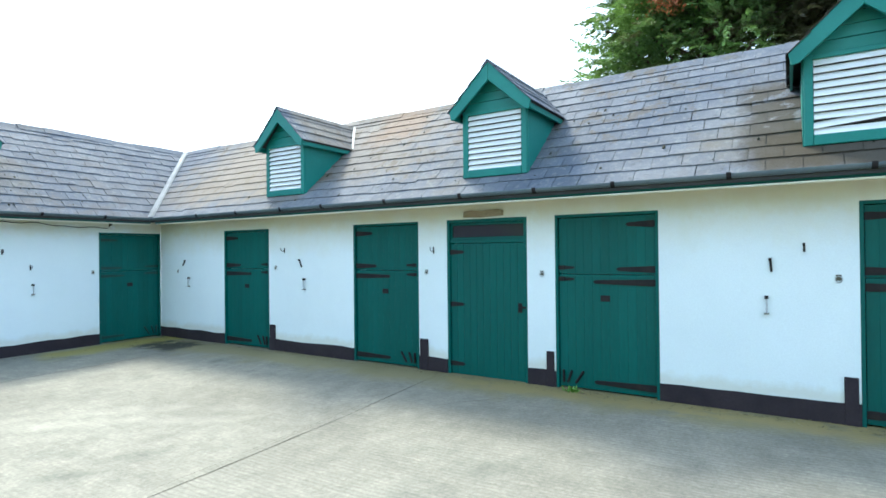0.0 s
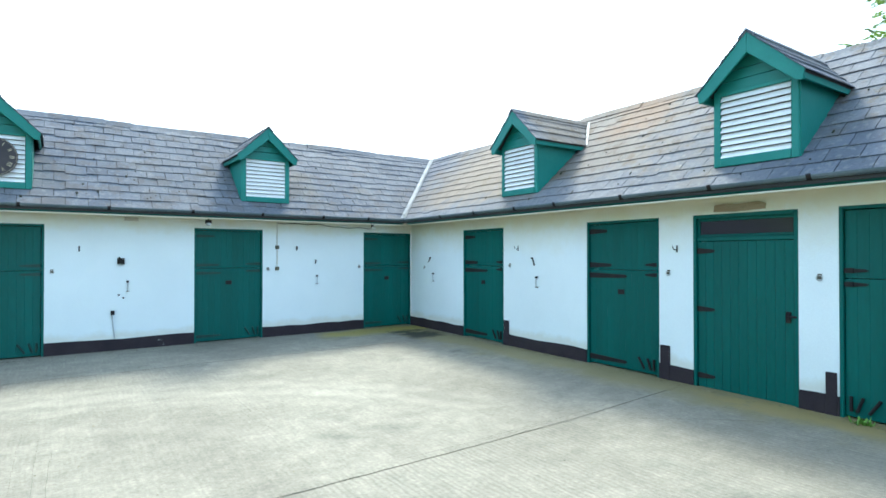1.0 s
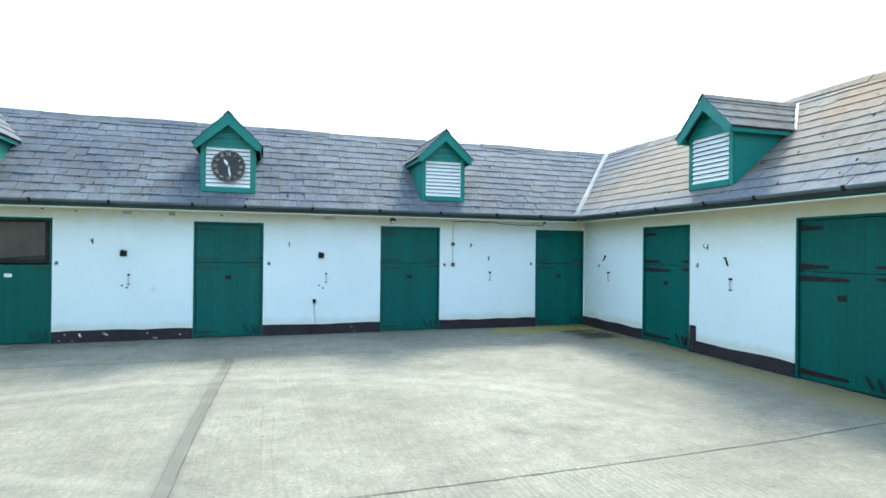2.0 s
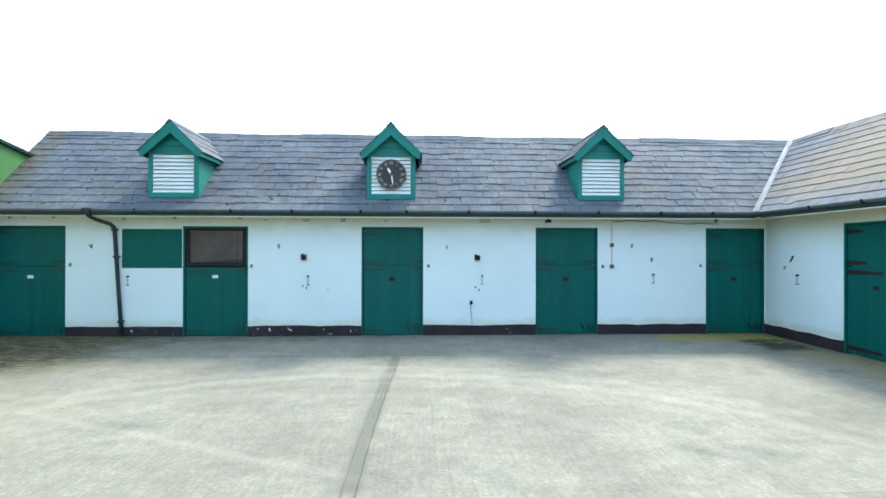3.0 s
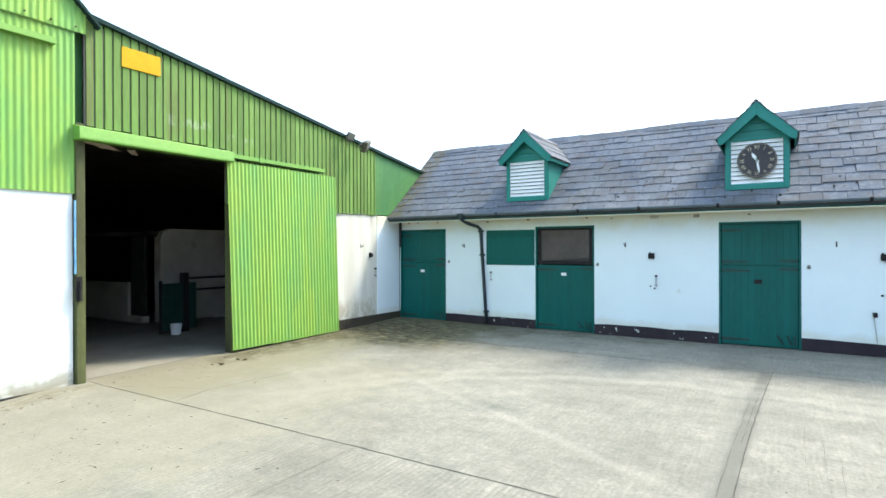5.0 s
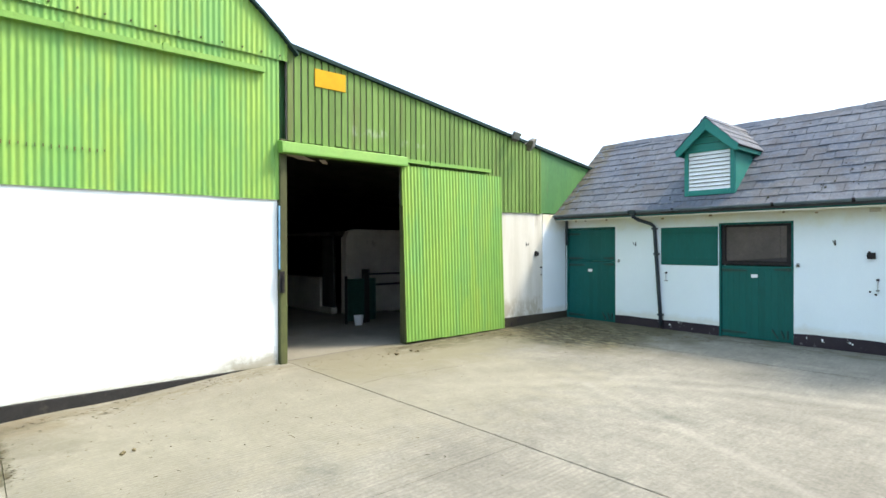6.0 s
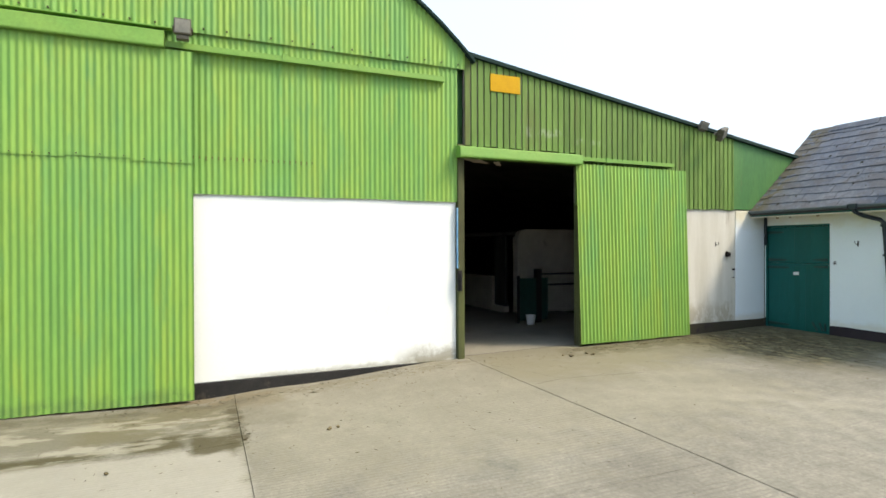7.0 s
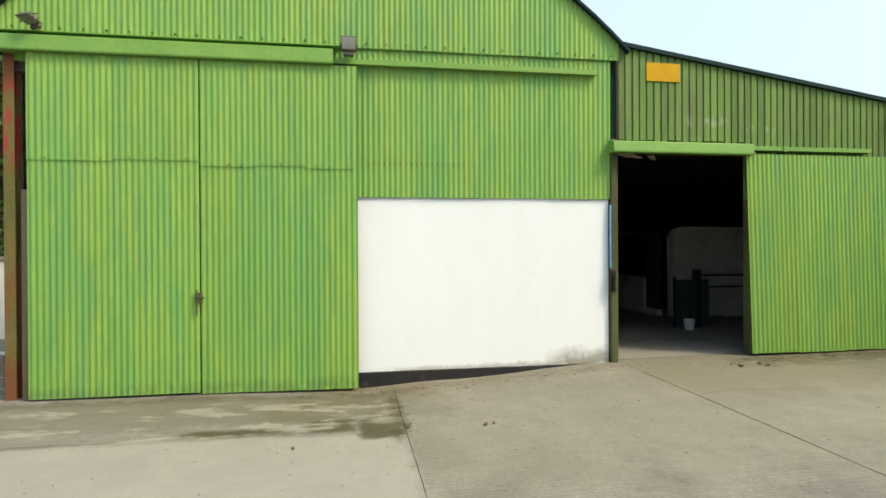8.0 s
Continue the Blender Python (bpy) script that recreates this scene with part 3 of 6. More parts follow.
def wing_walls(wing, x0, x1, openings, name_label, depth=3.4):
    """Front wall with its openings (a, b, z0, z1), in one mesh; back and end walls."""
    bm = bmesh.new()
    xs = sorted({x0, x1, *(v for o in openings for v in o[:2])})
    zs = sorted({-0.3, WALL_TOP, *(v for o in openings for v in o[2:] if v > 0.2)})
    grid = {}

    def corner(i, j):
        if (i, j) not in grid:
            grid[i, j] = bm.verts.new((xs[i], 0, zs[j]))
        return grid[i, j]
    for i in range(len(xs) - 1):
        for j in range(len(zs) - 1):
            cx, cz = (xs[i] + xs[i + 1]) / 2, (zs[j] + zs[j + 1]) / 2
            if not any(o[0] < cx < o[1] and (o[2] if o[2] > 0.2 else -1) < cz < o[3] for o in openings):
                bm.faces.new((corner(i, j), corner(i + 1, j), corner(i + 1, j + 1), corner(i, j + 1)))
    faces = bm.faces[:]
    ext = bmesh.ops.extrude_face_region(bm, geom=faces)
    bmesh.ops.translate(bm, vec=(0, 0.3, 0), verts=[v for v in ext["geom"] if isinstance(v, bmesh.types.BMVert)])
    part("wall", bm, M_RENDER, wing, name_label)
    bm = bmesh.new()
    box(bm, x0, x1, depth - 0.2, depth, -0.3, WALL_TOP)
    part("back_wall", bm, M_BLOCK, wing)
    bm = bmesh.new()
    prism(bm, ((0.3, -0.3), (depth - 0.2, -0.3), (depth - 0.2, WALL_TOP), (RIDGE_Y, RIDGE_Z - 0.12), (0.3, WALL_TOP)), "x", x0, x0 + 0.2)
    part("end_wall", bm, M_RENDER, wing)
    bm = bmesh.new()
    prism(bm, ((0.3, -0.3), (depth - 0.2, -0.3), (depth - 0.2, WALL_TOP), (RIDGE_Y, RIDGE_Z - 0.12), (0.3, WALL_TOP)), "x", x1 - 0.2, x1)
    part("end_wall", bm, M_RENDER, wing)


def plinths(wing, x0, x1, doors, pads):
    """Black painted foot of the wall between the doors, and the raised pads beside some doors."""
    cur = x0
    for a, b in list(doors) + [(x1, x1)]:
        if a - cur > 0.02:
            n = max(2, int((a - cur) / 0.25))
            bm = bmesh.new()
            xs = [cur + (a - cur) * k / n for k in range(n + 1)]
            tops = [0.195 + random.uniform(-0.012, 0.012) for _ in xs]
            prism(bm, [(xs[0], -0.2), (xs[-1], -0.2)] + [(xx, t) for xx, t in zip(xs[::-1], tops)], "y", -0.012, 0.0)
            part("plinth", bm, M_PLINTH, wing)
        cur = b
    for a, b, z in pads:
        block("kick_pad", (a, b, -0.02, 0, -0.05, z), M_PLINTH, wing, bevel=0.006)


SLATE_W, GAUGE, COURSES = 0.30, SLOPE * (RIDGE_Y - EAVE_Y + 0.03) / 12, 12


def slate_verts(xa0, xb0, xa1, xb1, y0, y1, tilt=0.0, lift=0.0):
    """A slate's eight corners in the wing's frame: lower edge xa0 to xb0 at depth y0, upper edge xa1 to xb1 at y1."""
    t = 0.009
    out = []
    for k, (dz, dy) in enumerate(((0.0, 0.0), (t, -t * 0.6))):
        out += [(xa0, y0 + dy, roof_z(y0) + 0.018 + dz + tilt + lift), (xb0, y0 + dy, roof_z(y0) + 0.018 + dz - tilt + lift),
                (xb1, y1 + dy, roof_z(y1) + dz + lift), (xa1, y1 + dy, roof_z(y1) + dz + lift)]
    return out


SLATE_F = ((3, 2, 1, 0), (4, 5, 6, 7), (0, 1, 5, 4), (1, 2, 6, 5), (2, 3, 7, 6), (3, 0, 4, 7))


def slate_roof(wing, x0, x1, valley, side, near):
    """Front slope: underlay, single slates in the stretch near, joined slates for the rest; plain back slope and ridge."""
    vx = lambda y: valley(y)
    lo, hi = EAVE_Y - 0.01, RIDGE_Y

    def limits(y):
        return (x0, min(x1, vx(y))) if side > 0 else (max(x0, vx(y)), x1)
    roof = part("roof", roof_shell(limits, lo, hi), M_FELT, wing)
    verts, faces, singles = [], [], []
    dy = (hi - lo) / COURSES
    rnd = random.Random(5 if side > 0 else 9)
    gap, rough = (0.007, 0.012) if side > 0 else (0.0045, 0.006)      # the clock wing's slates have slipped and lifted more
    for c in range(COURSES):
        ya, yb = lo - 0.03 + dy * c, lo - 0.03 + dy * (c + 1) + 0.035
        n = int((x1 - x0) / SLATE_W) + 2
        for k in range(-1, n):
            w0 = x0 + (k + (0.5 if c % 2 else 0.0)) * SLATE_W + rnd.uniform(-0.001, 0.001)
            w1 = w0 + SLATE_W - gap
            la, lb = limits(ya)
            ua, ub = limits(yb)
            p0, p1, q0, q1 = max(w0, la), min(w1, lb), max(w0, ua), min(w1, ub)
            if p1 - p0 < 0.02 and q1 - q0 < 0.02:
                continue
            p1, q1 = max(p1, p0 + 0.005), max(q1, q0 + 0.005)
            j = rnd.uniform(-rough, rough) - (rnd.uniform(0.015, 0.04) if rnd.random() < rough * 4 else 0.0)
            tilt, lift = rnd.uniform(-0.4, 0.4) * rough, rnd.uniform(0, 0.7) * rough
            whole = w0 >= max(la, ua) and w1 <= min(lb, ub)
            if whole and near[0] < w0 and w1 < near[1]:
                singles.append((w0, ya + j, tilt, lift))
            else:
                base = len(verts)
                verts += slate_verts(p0, p1, q0, q1, ya + j, yb, tilt, lift)
                faces += [tuple(base + v for v in f) for f in SLATE_F]
    me = bpy.data.meshes.new("slating")
    me.from_pydata(verts, [], faces)
    me.materials.append(M_SLATE_J)
    ob = new("slating", me)
    ob.parent = roof
    tagged(ob, kind="stuff")
    kinds = []
    for v in range(6):
        bm = bmesh.new()
        r2 = random.Random(v)
        pts = [Vector(p) for p in slate_verts(r2.uniform(0, 0.002), SLATE_W - gap - r2.uniform(0, 0.003), 0, SLATE_W - gap, lo + r2.uniform(-0.3, 0.3) * rough, lo + dy + 0.035)]
        o = Vector((0, lo, roof_z(lo)))
        vs = [bm.verts.new(p - o) for p in pts]
        for f in SLATE_F:
            bm.faces.new([vs[k] for k in f])
        kinds.append(mesh_of("slate", bm, M_SLATE))
    for xx, yy, tilt, lift in singles:
        s = new("slate", kinds[rnd.randrange(6)])
        s.parent = roof
        s.matrix_local = Matrix.Translation((xx, yy, roof_z(yy) + lift)) @ Euler((rnd.uniform(-1.2, 1.2) * rough, tilt * 3, rnd.uniform(-1.6, 1.6) * rough)).to_matrix().to_4x4()
    # back slope
    bm = bmesh.new()
    prism(bm, ((RIDGE_Y, RIDGE_Z), (2 * RIDGE_Y - EAVE_Y, EAVE_Z), (2 * RIDGE_Y - EAVE_Y, EAVE_Z - 0.06), (RIDGE_Y, RIDGE_Z - 0.06)), "x", x0, x1)
    part("back_slope", bm, M_SLATE_J, wing)
    # ridge tiles
    n = int((limits(RIDGE_Y)[1] - limits(RIDGE_Y)[0]) / 0.45)
    a, b = limits(RIDGE_Y)
    for k in range(n):
        bm = bmesh.new()
        xa, xb = a + (b - a) * k / n, a + (b - a) * (k + 1) / n - 0.006
        h = rnd.uniform(-0.003, 0.004) + 0.010 * math.sin(1.1 * k) + 0.008 * math.sin(0.43 * k + 1)
        prism(bm, ((RIDGE_Y - 0.13, RIDGE_Z - 0.078 + h), (RIDGE_Y, RIDGE_Z + 0.045 + h), (RIDGE_Y + 0.13, RIDGE_Z - 0.078 + h), (RIDGE_Y + 0.12, RIDGE_Z - 0.10 + h), (RIDGE_Y, RIDGE_Z + 0.02 + h), (RIDGE_Y - 0.12, RIDGE_Z - 0.10 + h)), "x", xa, xb)
        part("ridge_tile", bm, M_SLATE, roof)


def roof_shell(limits, lo, hi):
    bm = bmesh.new()
    pts = []
    for y in (lo, hi):
        a, b = limits(y)
        pts.append((a, b, y))
    (a0, b0, y0), (a1, b1, y1) = pts
    top = [bm.verts.new(p) for p in ((a0, y0, roof_z(y0) - 0.004), (b0, y0, roof_z(y0) - 0.004), (b1, y1, roof_z(y1) - 0.004), (a1, y1, roof_z(y1) - 0.004))]
    bot = [bm.verts.new((v.co.x, v.co.y, v.co.z - 0.07)) for v in top]
    bm.faces.new(top)
    bm.faces.new(bot[::-1])
    for k in range(4):
        bm.faces.new((top[k], bot[k], bot[(k + 1) % 4], top[(k + 1) % 4]))
    return bm


def eaves(wing, x0, x1, joints):
    """Fascia board, soffit, half-round gutter with its joint brackets."""
    block("fascia", (x0, x1, EAVE_Y + 0.03, EAVE_Y + 0.055, EAVE_Z - 0.105, EAVE_Z - 0.005), M_DOOR, wing)
    block("soffit", (x0, x1, EAVE_Y + 0.055, 0.0, WALL_TOP - 0.05, WALL_TOP - 0.03), M_RENDER, wing, bevel=0)
    block("eaves_trim", (x0, x1, EAVE_Y + 0.020, EAVE_Y + 0.054, EAVE_Z - 0.126, EAVE_Z - 0.107), M_RENDER, wing, "pale painted strip under the fascia")
    r, cy, cz = 0.046, EAVE_Y - 0.020, EAVE_Z + 0.004
    ring = [(cy + r * math.cos(a), cz + r * math.sin(a)) for a in [math.pi + math.pi * k / 10 for k in range(11)]]
    inner = [(cy + (r - 0.006) * math.cos(a), cz + (r - 0.006) * math.sin(a)) for a in [math.pi + math.pi * k / 10 for k in range(11)]]
    for xa, xb in zip([x0] + joints, joints + [x1]):
        bm = bmesh.new()
        prism(bm, ring + inner[::-1], "x", xa, xb)
        part("gutter_length", bm, M_GUTTER, wing, "weathered grey half-round gutter")
    for xx in joints:
        bm = bmesh.new()
        ro = r + 0.006
        out = [(cy + ro * math.cos(a), cz + ro * math.sin(a)) for a in [math.pi + math.pi * k / 10 for k in range(11)]]
        prism(bm, [(cy - ro, cz + 0.010)] + out + [(cy + ro, cz + 0.010), (cy + r, cz + 0.010)] + ring[::-1] + [(cy - r, cz + 0.010)], "x", xx - 0.022, xx + 0.022)
        part("gutter_bracket", bm, M_IRON, wing)


def strap(bm, x0, x1, z, y, tall=0.055):
    """A strap hinge tapering from x0, at the frame, to x1."""
    s = 1 if x1 > x0 else -1
    out = [(x0, z - tall / 2), (x0 + s * 0.04, z - tall * 0.62), (x1 - s * 0.03, z - tall * 0.34), (x1, z), (x1 - s * 0.03, z + tall * 0.34), (x0 + s * 0.04, z + tall * 0.62), (x0, z + tall / 2)]
    prism(bm, out, "y", y, y + 0.012)


def stable_door(wing, x0, x1, hinge="L", split=1.36, top=DOOR_H, bottom=0.02, upper=True, kick=True, plate=None, sign=False, y=0.032, short=0.30, long_=0.46, upper_long=0.42):
    """A boarded two-leaf stable door with black iron work. Returns the lower leaf."""
    w = x1 - x0
    tall, iron = (0.045, M_HINGE) if wing == wing_a else (0.062, M_IRON)
    block("door_frame", (x0, x0 + 0.035, -0.004, y + 0.09, bottom - 0.05, top), M_DOOR, wing)
    block("door_frame", (x1 - 0.035, x1, -0.004, y + 0.09, bottom - 0.05, top), M_DOOR, wing)
    block("door_frame", (x0 + 0.035, x1 - 0.035, -0.004, y + 0.09, top - 0.035, top), M_DOOR, wing)
    a, b = x0 + 0.042, x1 - 0.042
    leaves = [("lower_leaf", bottom, split - 0.003)]
    if upper:
        leaves.append(("upper_leaf", split + 0.004, top - 0.042))
    made = []
    for name, z0, z1 in leaves:
        leaf = block(name, (a, b, y + 0.026, y + 0.05, z0, z1), M_DOOR, wing)
        made.append(leaf)
        n = round((b - a) / 0.105)
        for k in range(n):
            p, q = a + (b - a) * k / n + 0.0001, a + (b - a) * (k + 1) / n - 0.0001
            block("board", (p, q, y, y + 0.025, z0, z1), M_DOOR, leaf, bevel=0.0018)
        long_side, far_side = (a - 0.02, b + 0.02) if hinge == "L" else (b + 0.02, a - 0.02)
        s = 1 if hinge == "L" else -1
        zs = (z0 + 0.09, z1 - 0.085) if name == "lower_leaf" else (z0 + 0.06, z1 - 0.10)
        for zz in zs:
            bm = bmesh.new()
            strap(bm, long_side, long_side + s * (long_ if name == "lower_leaf" else upper_long if zz < top - 0.3 else 0.34), zz, y - 0.012, tall)
            part("strap_hinge", bm, iron, leaf)
        bm = bmesh.new()
        zb = z1 - 0.055 if name == "lower_leaf" else z0 + 0.075
        strap(bm, far_side, far_side - s * short, zb, y - 0.012, 0.04)
        box(bm, far_side - s * 0.08 - 0.012, far_side - s * 0.08 + 0.012, y - 0.022, y - 0.005, zb - 0.024, zb + 0.026)
        part("bolt", bm, iron, leaf)
    leaf = made[0]
    s = 1 if hinge == "L" else -1
    if plate is None:
        plate = (x0 + w * 0.49, 1.09)
    if plate and not sign:
        block("latch_plate", (plate[0] - 0.055, plate[0] + 0.055, y - 0.010, y, plate[1] - 0.035, plate[1] + 0.035), M_IRON, leaf)
    if sign:
        block("name_plate", (plate[0] - 0.055, plate[0] + 0.055, y - 0.016, y - 0.010, plate[1] + 0.02, plate[1] + 0.08), M_WHITE, leaf, bevel=0.002)
    if kick:
        far = b if hinge == "L" else a
        for off, tilt in ((0.05, 0.0), (0.10, 0.05), (0.20, 0.09)):
            bm = bmesh.new()
            xx = far - s * off
            rod(bm, ((xx - s * tilt, y - 0.02, bottom + 0.20), (xx, y - 0.02, bottom + 0.055)), 0.015)
            part("kick_bolt", bm, iron, leaf)
    return made


def dormer(wing, c, clock=False, broken=False, lead=True):
    """A small gabled ventilation dormer with a white slatted panel, centred on x = c."""
    fy, half, sill, top, apex = -0.18, 0.45, 2.62, 3.50, 4.02
    d = new("dormer")
    d.parent = wing
    tagged(d, label="teal gabled roof dormer with white slatted vent" + (" and black clock" if clock else ""))
    # cheeks
    yb = EAVE_Y + (top - EAVE_Z) / PITCH
    for s in (-1, 1):
        bm = bmesh.new()
        prism(bm, ((fy, sill), (fy, top), (yb + 0.1, top), (fy + 0.06, roof_z(fy) - 0.02), (fy, roof_z(fy) - 0.1)), "x", c + s * half - 0.012, c + s * half + 0.012)
        part("cheek", bm, M_TRIM, d)
    # frame of the vent
    lw, lz0, lz1 = 0.375, 2.72, 3.44
    for dims in ((c - half, c - lw, fy - 0.02, fy + 0.03, sill, lz1 + 0.03), (c + lw, c + half, fy - 0.02, fy + 0.03, sill, lz1 + 0.03),
                 (c - lw, c + lw, fy - 0.03, fy + 0.03, sill, lz0)):
        block("vent_frame", dims, M_TRIM, d, bevel=0.006)
    block("vent_frame", (c - lw, c + lw, fy - 0.02, fy + 0.03, lz1 - 0.012, lz1 + 0.03), M_TRIM, d, bevel=0.004)
    # black sheet added behind the slats, as the shade of the loft
    block("vent_backing", (c - lw, c + lw, fy + 0.04, fy + 0.05, lz0, lz1), M_BLACK, d, bevel=0)
    n = 10
    pitch = (lz1 - lz0) / n
    for k in range(n):
        z = lz0 + pitch * k
        bm = bmesh.new()
        prism(bm, ((fy - 0.022, z), (fy - 0.016, z - 0.004), (fy + 0.022, z + pitch * 0.84), (fy + 0.014, z + pitch * 0.87)), "x", -lw + 0.004, lw - 0.004)
        sl = part("slat", bm, M_LOUVRE, d)
        sl.matrix_local = Matrix.Translation((c, 0, 0))
        if broken and k == 1:
            sl.matrix_local = Matrix.Translation((c + 0.0, 0.0, 0.045 - 0.06)) @ Matrix.Translation((-lw, 0, lz0)) @ Euler((0, radians(-5.0), 0)).to_matrix().to_4x4() @ Matrix.Translation((lw, 0, -lz0))
    # gable boards
    for k in range(4):
        z0, z1 = lz1 + 0.03 + k * 0.115, lz1 + 0.03 + (k + 1) * 0.115 - 0.006
        w0 = (apex - 0.06 - z0) / (apex - top) * 0.5
        w1 = max(0.012, (apex - 0.06 - z1) / (apex - top) * 0.5)
        bm = bmesh.new()
        prism(bm, ((c - min(w0, half), z0), (c + min(w0, half), z0), (c + min(w1, half), z1), (c - min(w1, half), z1)), "y", fy - 0.012, fy + 0.01)
        part("gable_board", bm, M_TRIM, d, bevel=0.003)
    # roof slopes with slates, barge boards, flashing
    ov, ez = 0.56, 3.47
    run = math.hypot(ov, apex - ez)
    for s in (-1, 1):
        bm = bmesh.new()
        bw = 0.17
        prism(bm, ((c, apex + 0.01), (c + s * (ov + 0.01), ez + 0.005), (c + s * (ov - 0.015), ez - bw * 0.62), (c + s * (ov - 0.075), ez - bw * 0.55), (c, apex - bw * 1.28)), "y", fy - 0.165, fy - 0.135)
        part("barge_board", bm, M_TRIM, d, bevel=0.004)
        ye, yr = EAVE_Y + (ez - EAVE_Z) / PITCH + 0.06, EAVE_Y + (apex - EAVE_Z) / PITCH + 0.06
        front = fy - 0.135
        bm = bmesh.new()
        lo_ = [(c + s * ov, front, ez), (c + s * ov, ye, ez), (c, yr, apex), (c, front, apex)]
        vs = [bm.verts.new(p) for p in lo_] + [bm.verts.new((p[0], p[1], p[2] - 0.03)) for p in lo_]
        for f in SLATE_F:
            bm.faces.new([vs[k] for k in f])
        part("roof_slope", bm, M_FELT, d)
        # eave board along the side
        bm = bmesh.new()
        prism(bm, ((c + s * (ov - 0.03), ez - 0.09), (c + s * (ov - 0.005), ez - 0.09), (c + s * (ov - 0.005), ez - 0.005), (c + s * (ov - 0.03), ez - 0.005)), "y", front, ye - 0.08)
        part("side_fascia", bm, M_TRIM, d)
        rnd = random.Random(int(c * 10) + s)
        rows = 4
        verts, faces = [], []
        for r in range(rows):
            t0, t1 = r / rows, (r + 1) / rows + 0.05
            x_a, z_a, x_b, z_b = c + s * ov * 1.02 * (1 - t0), ez + (apex - ez) * t0, c + s * ov * max(0, 1 - t1), ez + (apex - ez) * min(1, t1)
            if r == 0:
                x_a, z_a = c + s * (ov + 0.03), ez - 0.03
            back = ye + (yr - ye) * t0 + 0.02
            y0 = front - 0.04 + (0.0 if r % 2 else -0.12)
            while y0 < back:
                ya_, yb_ = max(front - 0.045, y0), min(back, y0 + 0.235)
                if yb_ - ya_ > 0.02:
                    l = rnd.uniform(0, 0.005)
                    base = len(verts)
                    for dz in (0.0, 0.010):
                        verts += [(x_a, ya_, z_a + 0.016 + dz + l), (x_a, yb_, z_a + 0.016 + dz + l), (x_b, yb_, z_b + 0.004 + dz), (x_b, ya_, z_b + 0.004 + dz)]
                    faces += [tuple(base + v for v in f) for f in SLATE_F]
                y0 += 0.24
        me = bpy.data.meshes.new("slating")
        me.from_pydata(verts, [], faces)
        me.materials.append(M_SLATE_J)
        o = new("slating", me)
        o.parent = d
        tagged(o, kind="stuff")
        # lead in the valley between dormer and main roof
        if not lead:
            continue
        bm = bmesh.new()
        p0, p1 = Vector((c + s * (ov + 0.02), ye - 0.10, roof_z(ye - 0.10) + 0.035)), Vector((c + s * 0.02, yr - 0.06, apex + 0.035))
        side = Vector((s * 0.06, 0.05, 0.045))
        q = [p0 - side * 0.3, p1 - side * 0.3, p1 + side * 0.25, p0 + side * 0.25]
        vs = [bm.verts.new(p) for p in q] + [bm.verts.new(p + Vector((0, 0, 0.008))) for p in q]
        for f in SLATE_F:
            bm.faces.new([vs[k] for k in f])
        part("flashing", bm, M_LEAD, d)
    bm = bmesh.new()
    prism(bm, ((c - 0.09, apex - 0.045), (c, apex + 0.045), (c + 0.09, apex - 0.045), (c + 0.08, apex - 0.06), (c, apex + 0.025), (c - 0.08, apex - 0.06)), "y", fy - 0.18, yr - 0.02)
    part("ridge_cap", bm, M_SLATE, d)
    return d


wing_a = thing("stable_wing", WING_A, "white rendered stable wing with slate roof, green doors and clock dormer", "stable", "stable wings")
wing_b = thing("stable_wing", WING_B, "white rendered stable wing with slate roof and green doors", "stable", "stable wings")
A_DOORS = ((-7.88, -6.61), (-4.45, -3.235), (-1.08, 0.11), (2.315, 3.55), (5.74, 6.945))
B_DOORS = ((2.10, 3.34), (5.29, 6.52), (7.00, 8.19), (8.56, 9.76), (11.53, 12.75))
wing_walls(wing_a, -7.9, 6.955, [(A_DOORS[0][0], A_DOORS[0][1], 0, DOOR_H), (-5.57, -4.47, 1.31, 2.04)] + [(a, b, 0, DOOR_H) for a, b in A_DOORS[1:]], "white rendered front wall")
wing_walls(wing_b, 0.0, 15.5, [(a, b, 0, DOOR_H) for a, b in B_DOORS], "white rendered front wall")
plinths(wing_a, -7.9, 6.955, A_DOORS, ())
plinths(wing_b, 0.0, 15.5, B_DOORS, ((3.36, 3.50, 0.44), (6.54, 6.68, 0.44), (8.44, 8.54, 0.43), (11.40, 11.51, 0.45)))
va = lambda y: valley_x(WING_A, WING_B, y)
vb = lambda y: valley_x(WING_B, WING_A, y)
slate_roof(wing_a, -8.02, 9.5, va, 1, (-4.3, 3.3))
slate_roof(wing_b, -3.0, 15.5, vb, -1, (5.6, 13.1))
eaves(wing_a, -8.08, va(EAVE_Y) - 0.0, [-6.0, -5.1, -3.4, -2.3, -1.05, -0.2, 0.95, 2.2, 3.4, 4.6, 5.6])
eaves(wing_b, vb(EAVE_Y) + 0.06, 15.5, [2.0, 3.1, 4.2, 5.1, 6.3, 7.5, 8.5, 9.4, 10.5, 11.6, 12.8, 14.0])
# lead valley
bm = bmesh.new()
for y0, y1 in ((EAVE_Y - 0.02, RIDGE_Y),):
    p, q = Vector((va(y0), y0, roof_z(y0) + 0.05)), Vector((va(y1), y1, roof_z(y1) + 0.05))
    for side in (Vector((-0.075, 0, 0)), Vector((0, -0.075, 0))):
        bm.faces.new([bm.verts.new(v) for v in (p + side, p, q, q + side)])
bmesh.ops.solidify(bm, geom=bm.faces[:], thickness=0.008)
part("valley_flashing", bm, M_LEAD, wing_a, "pale lead valley strip")

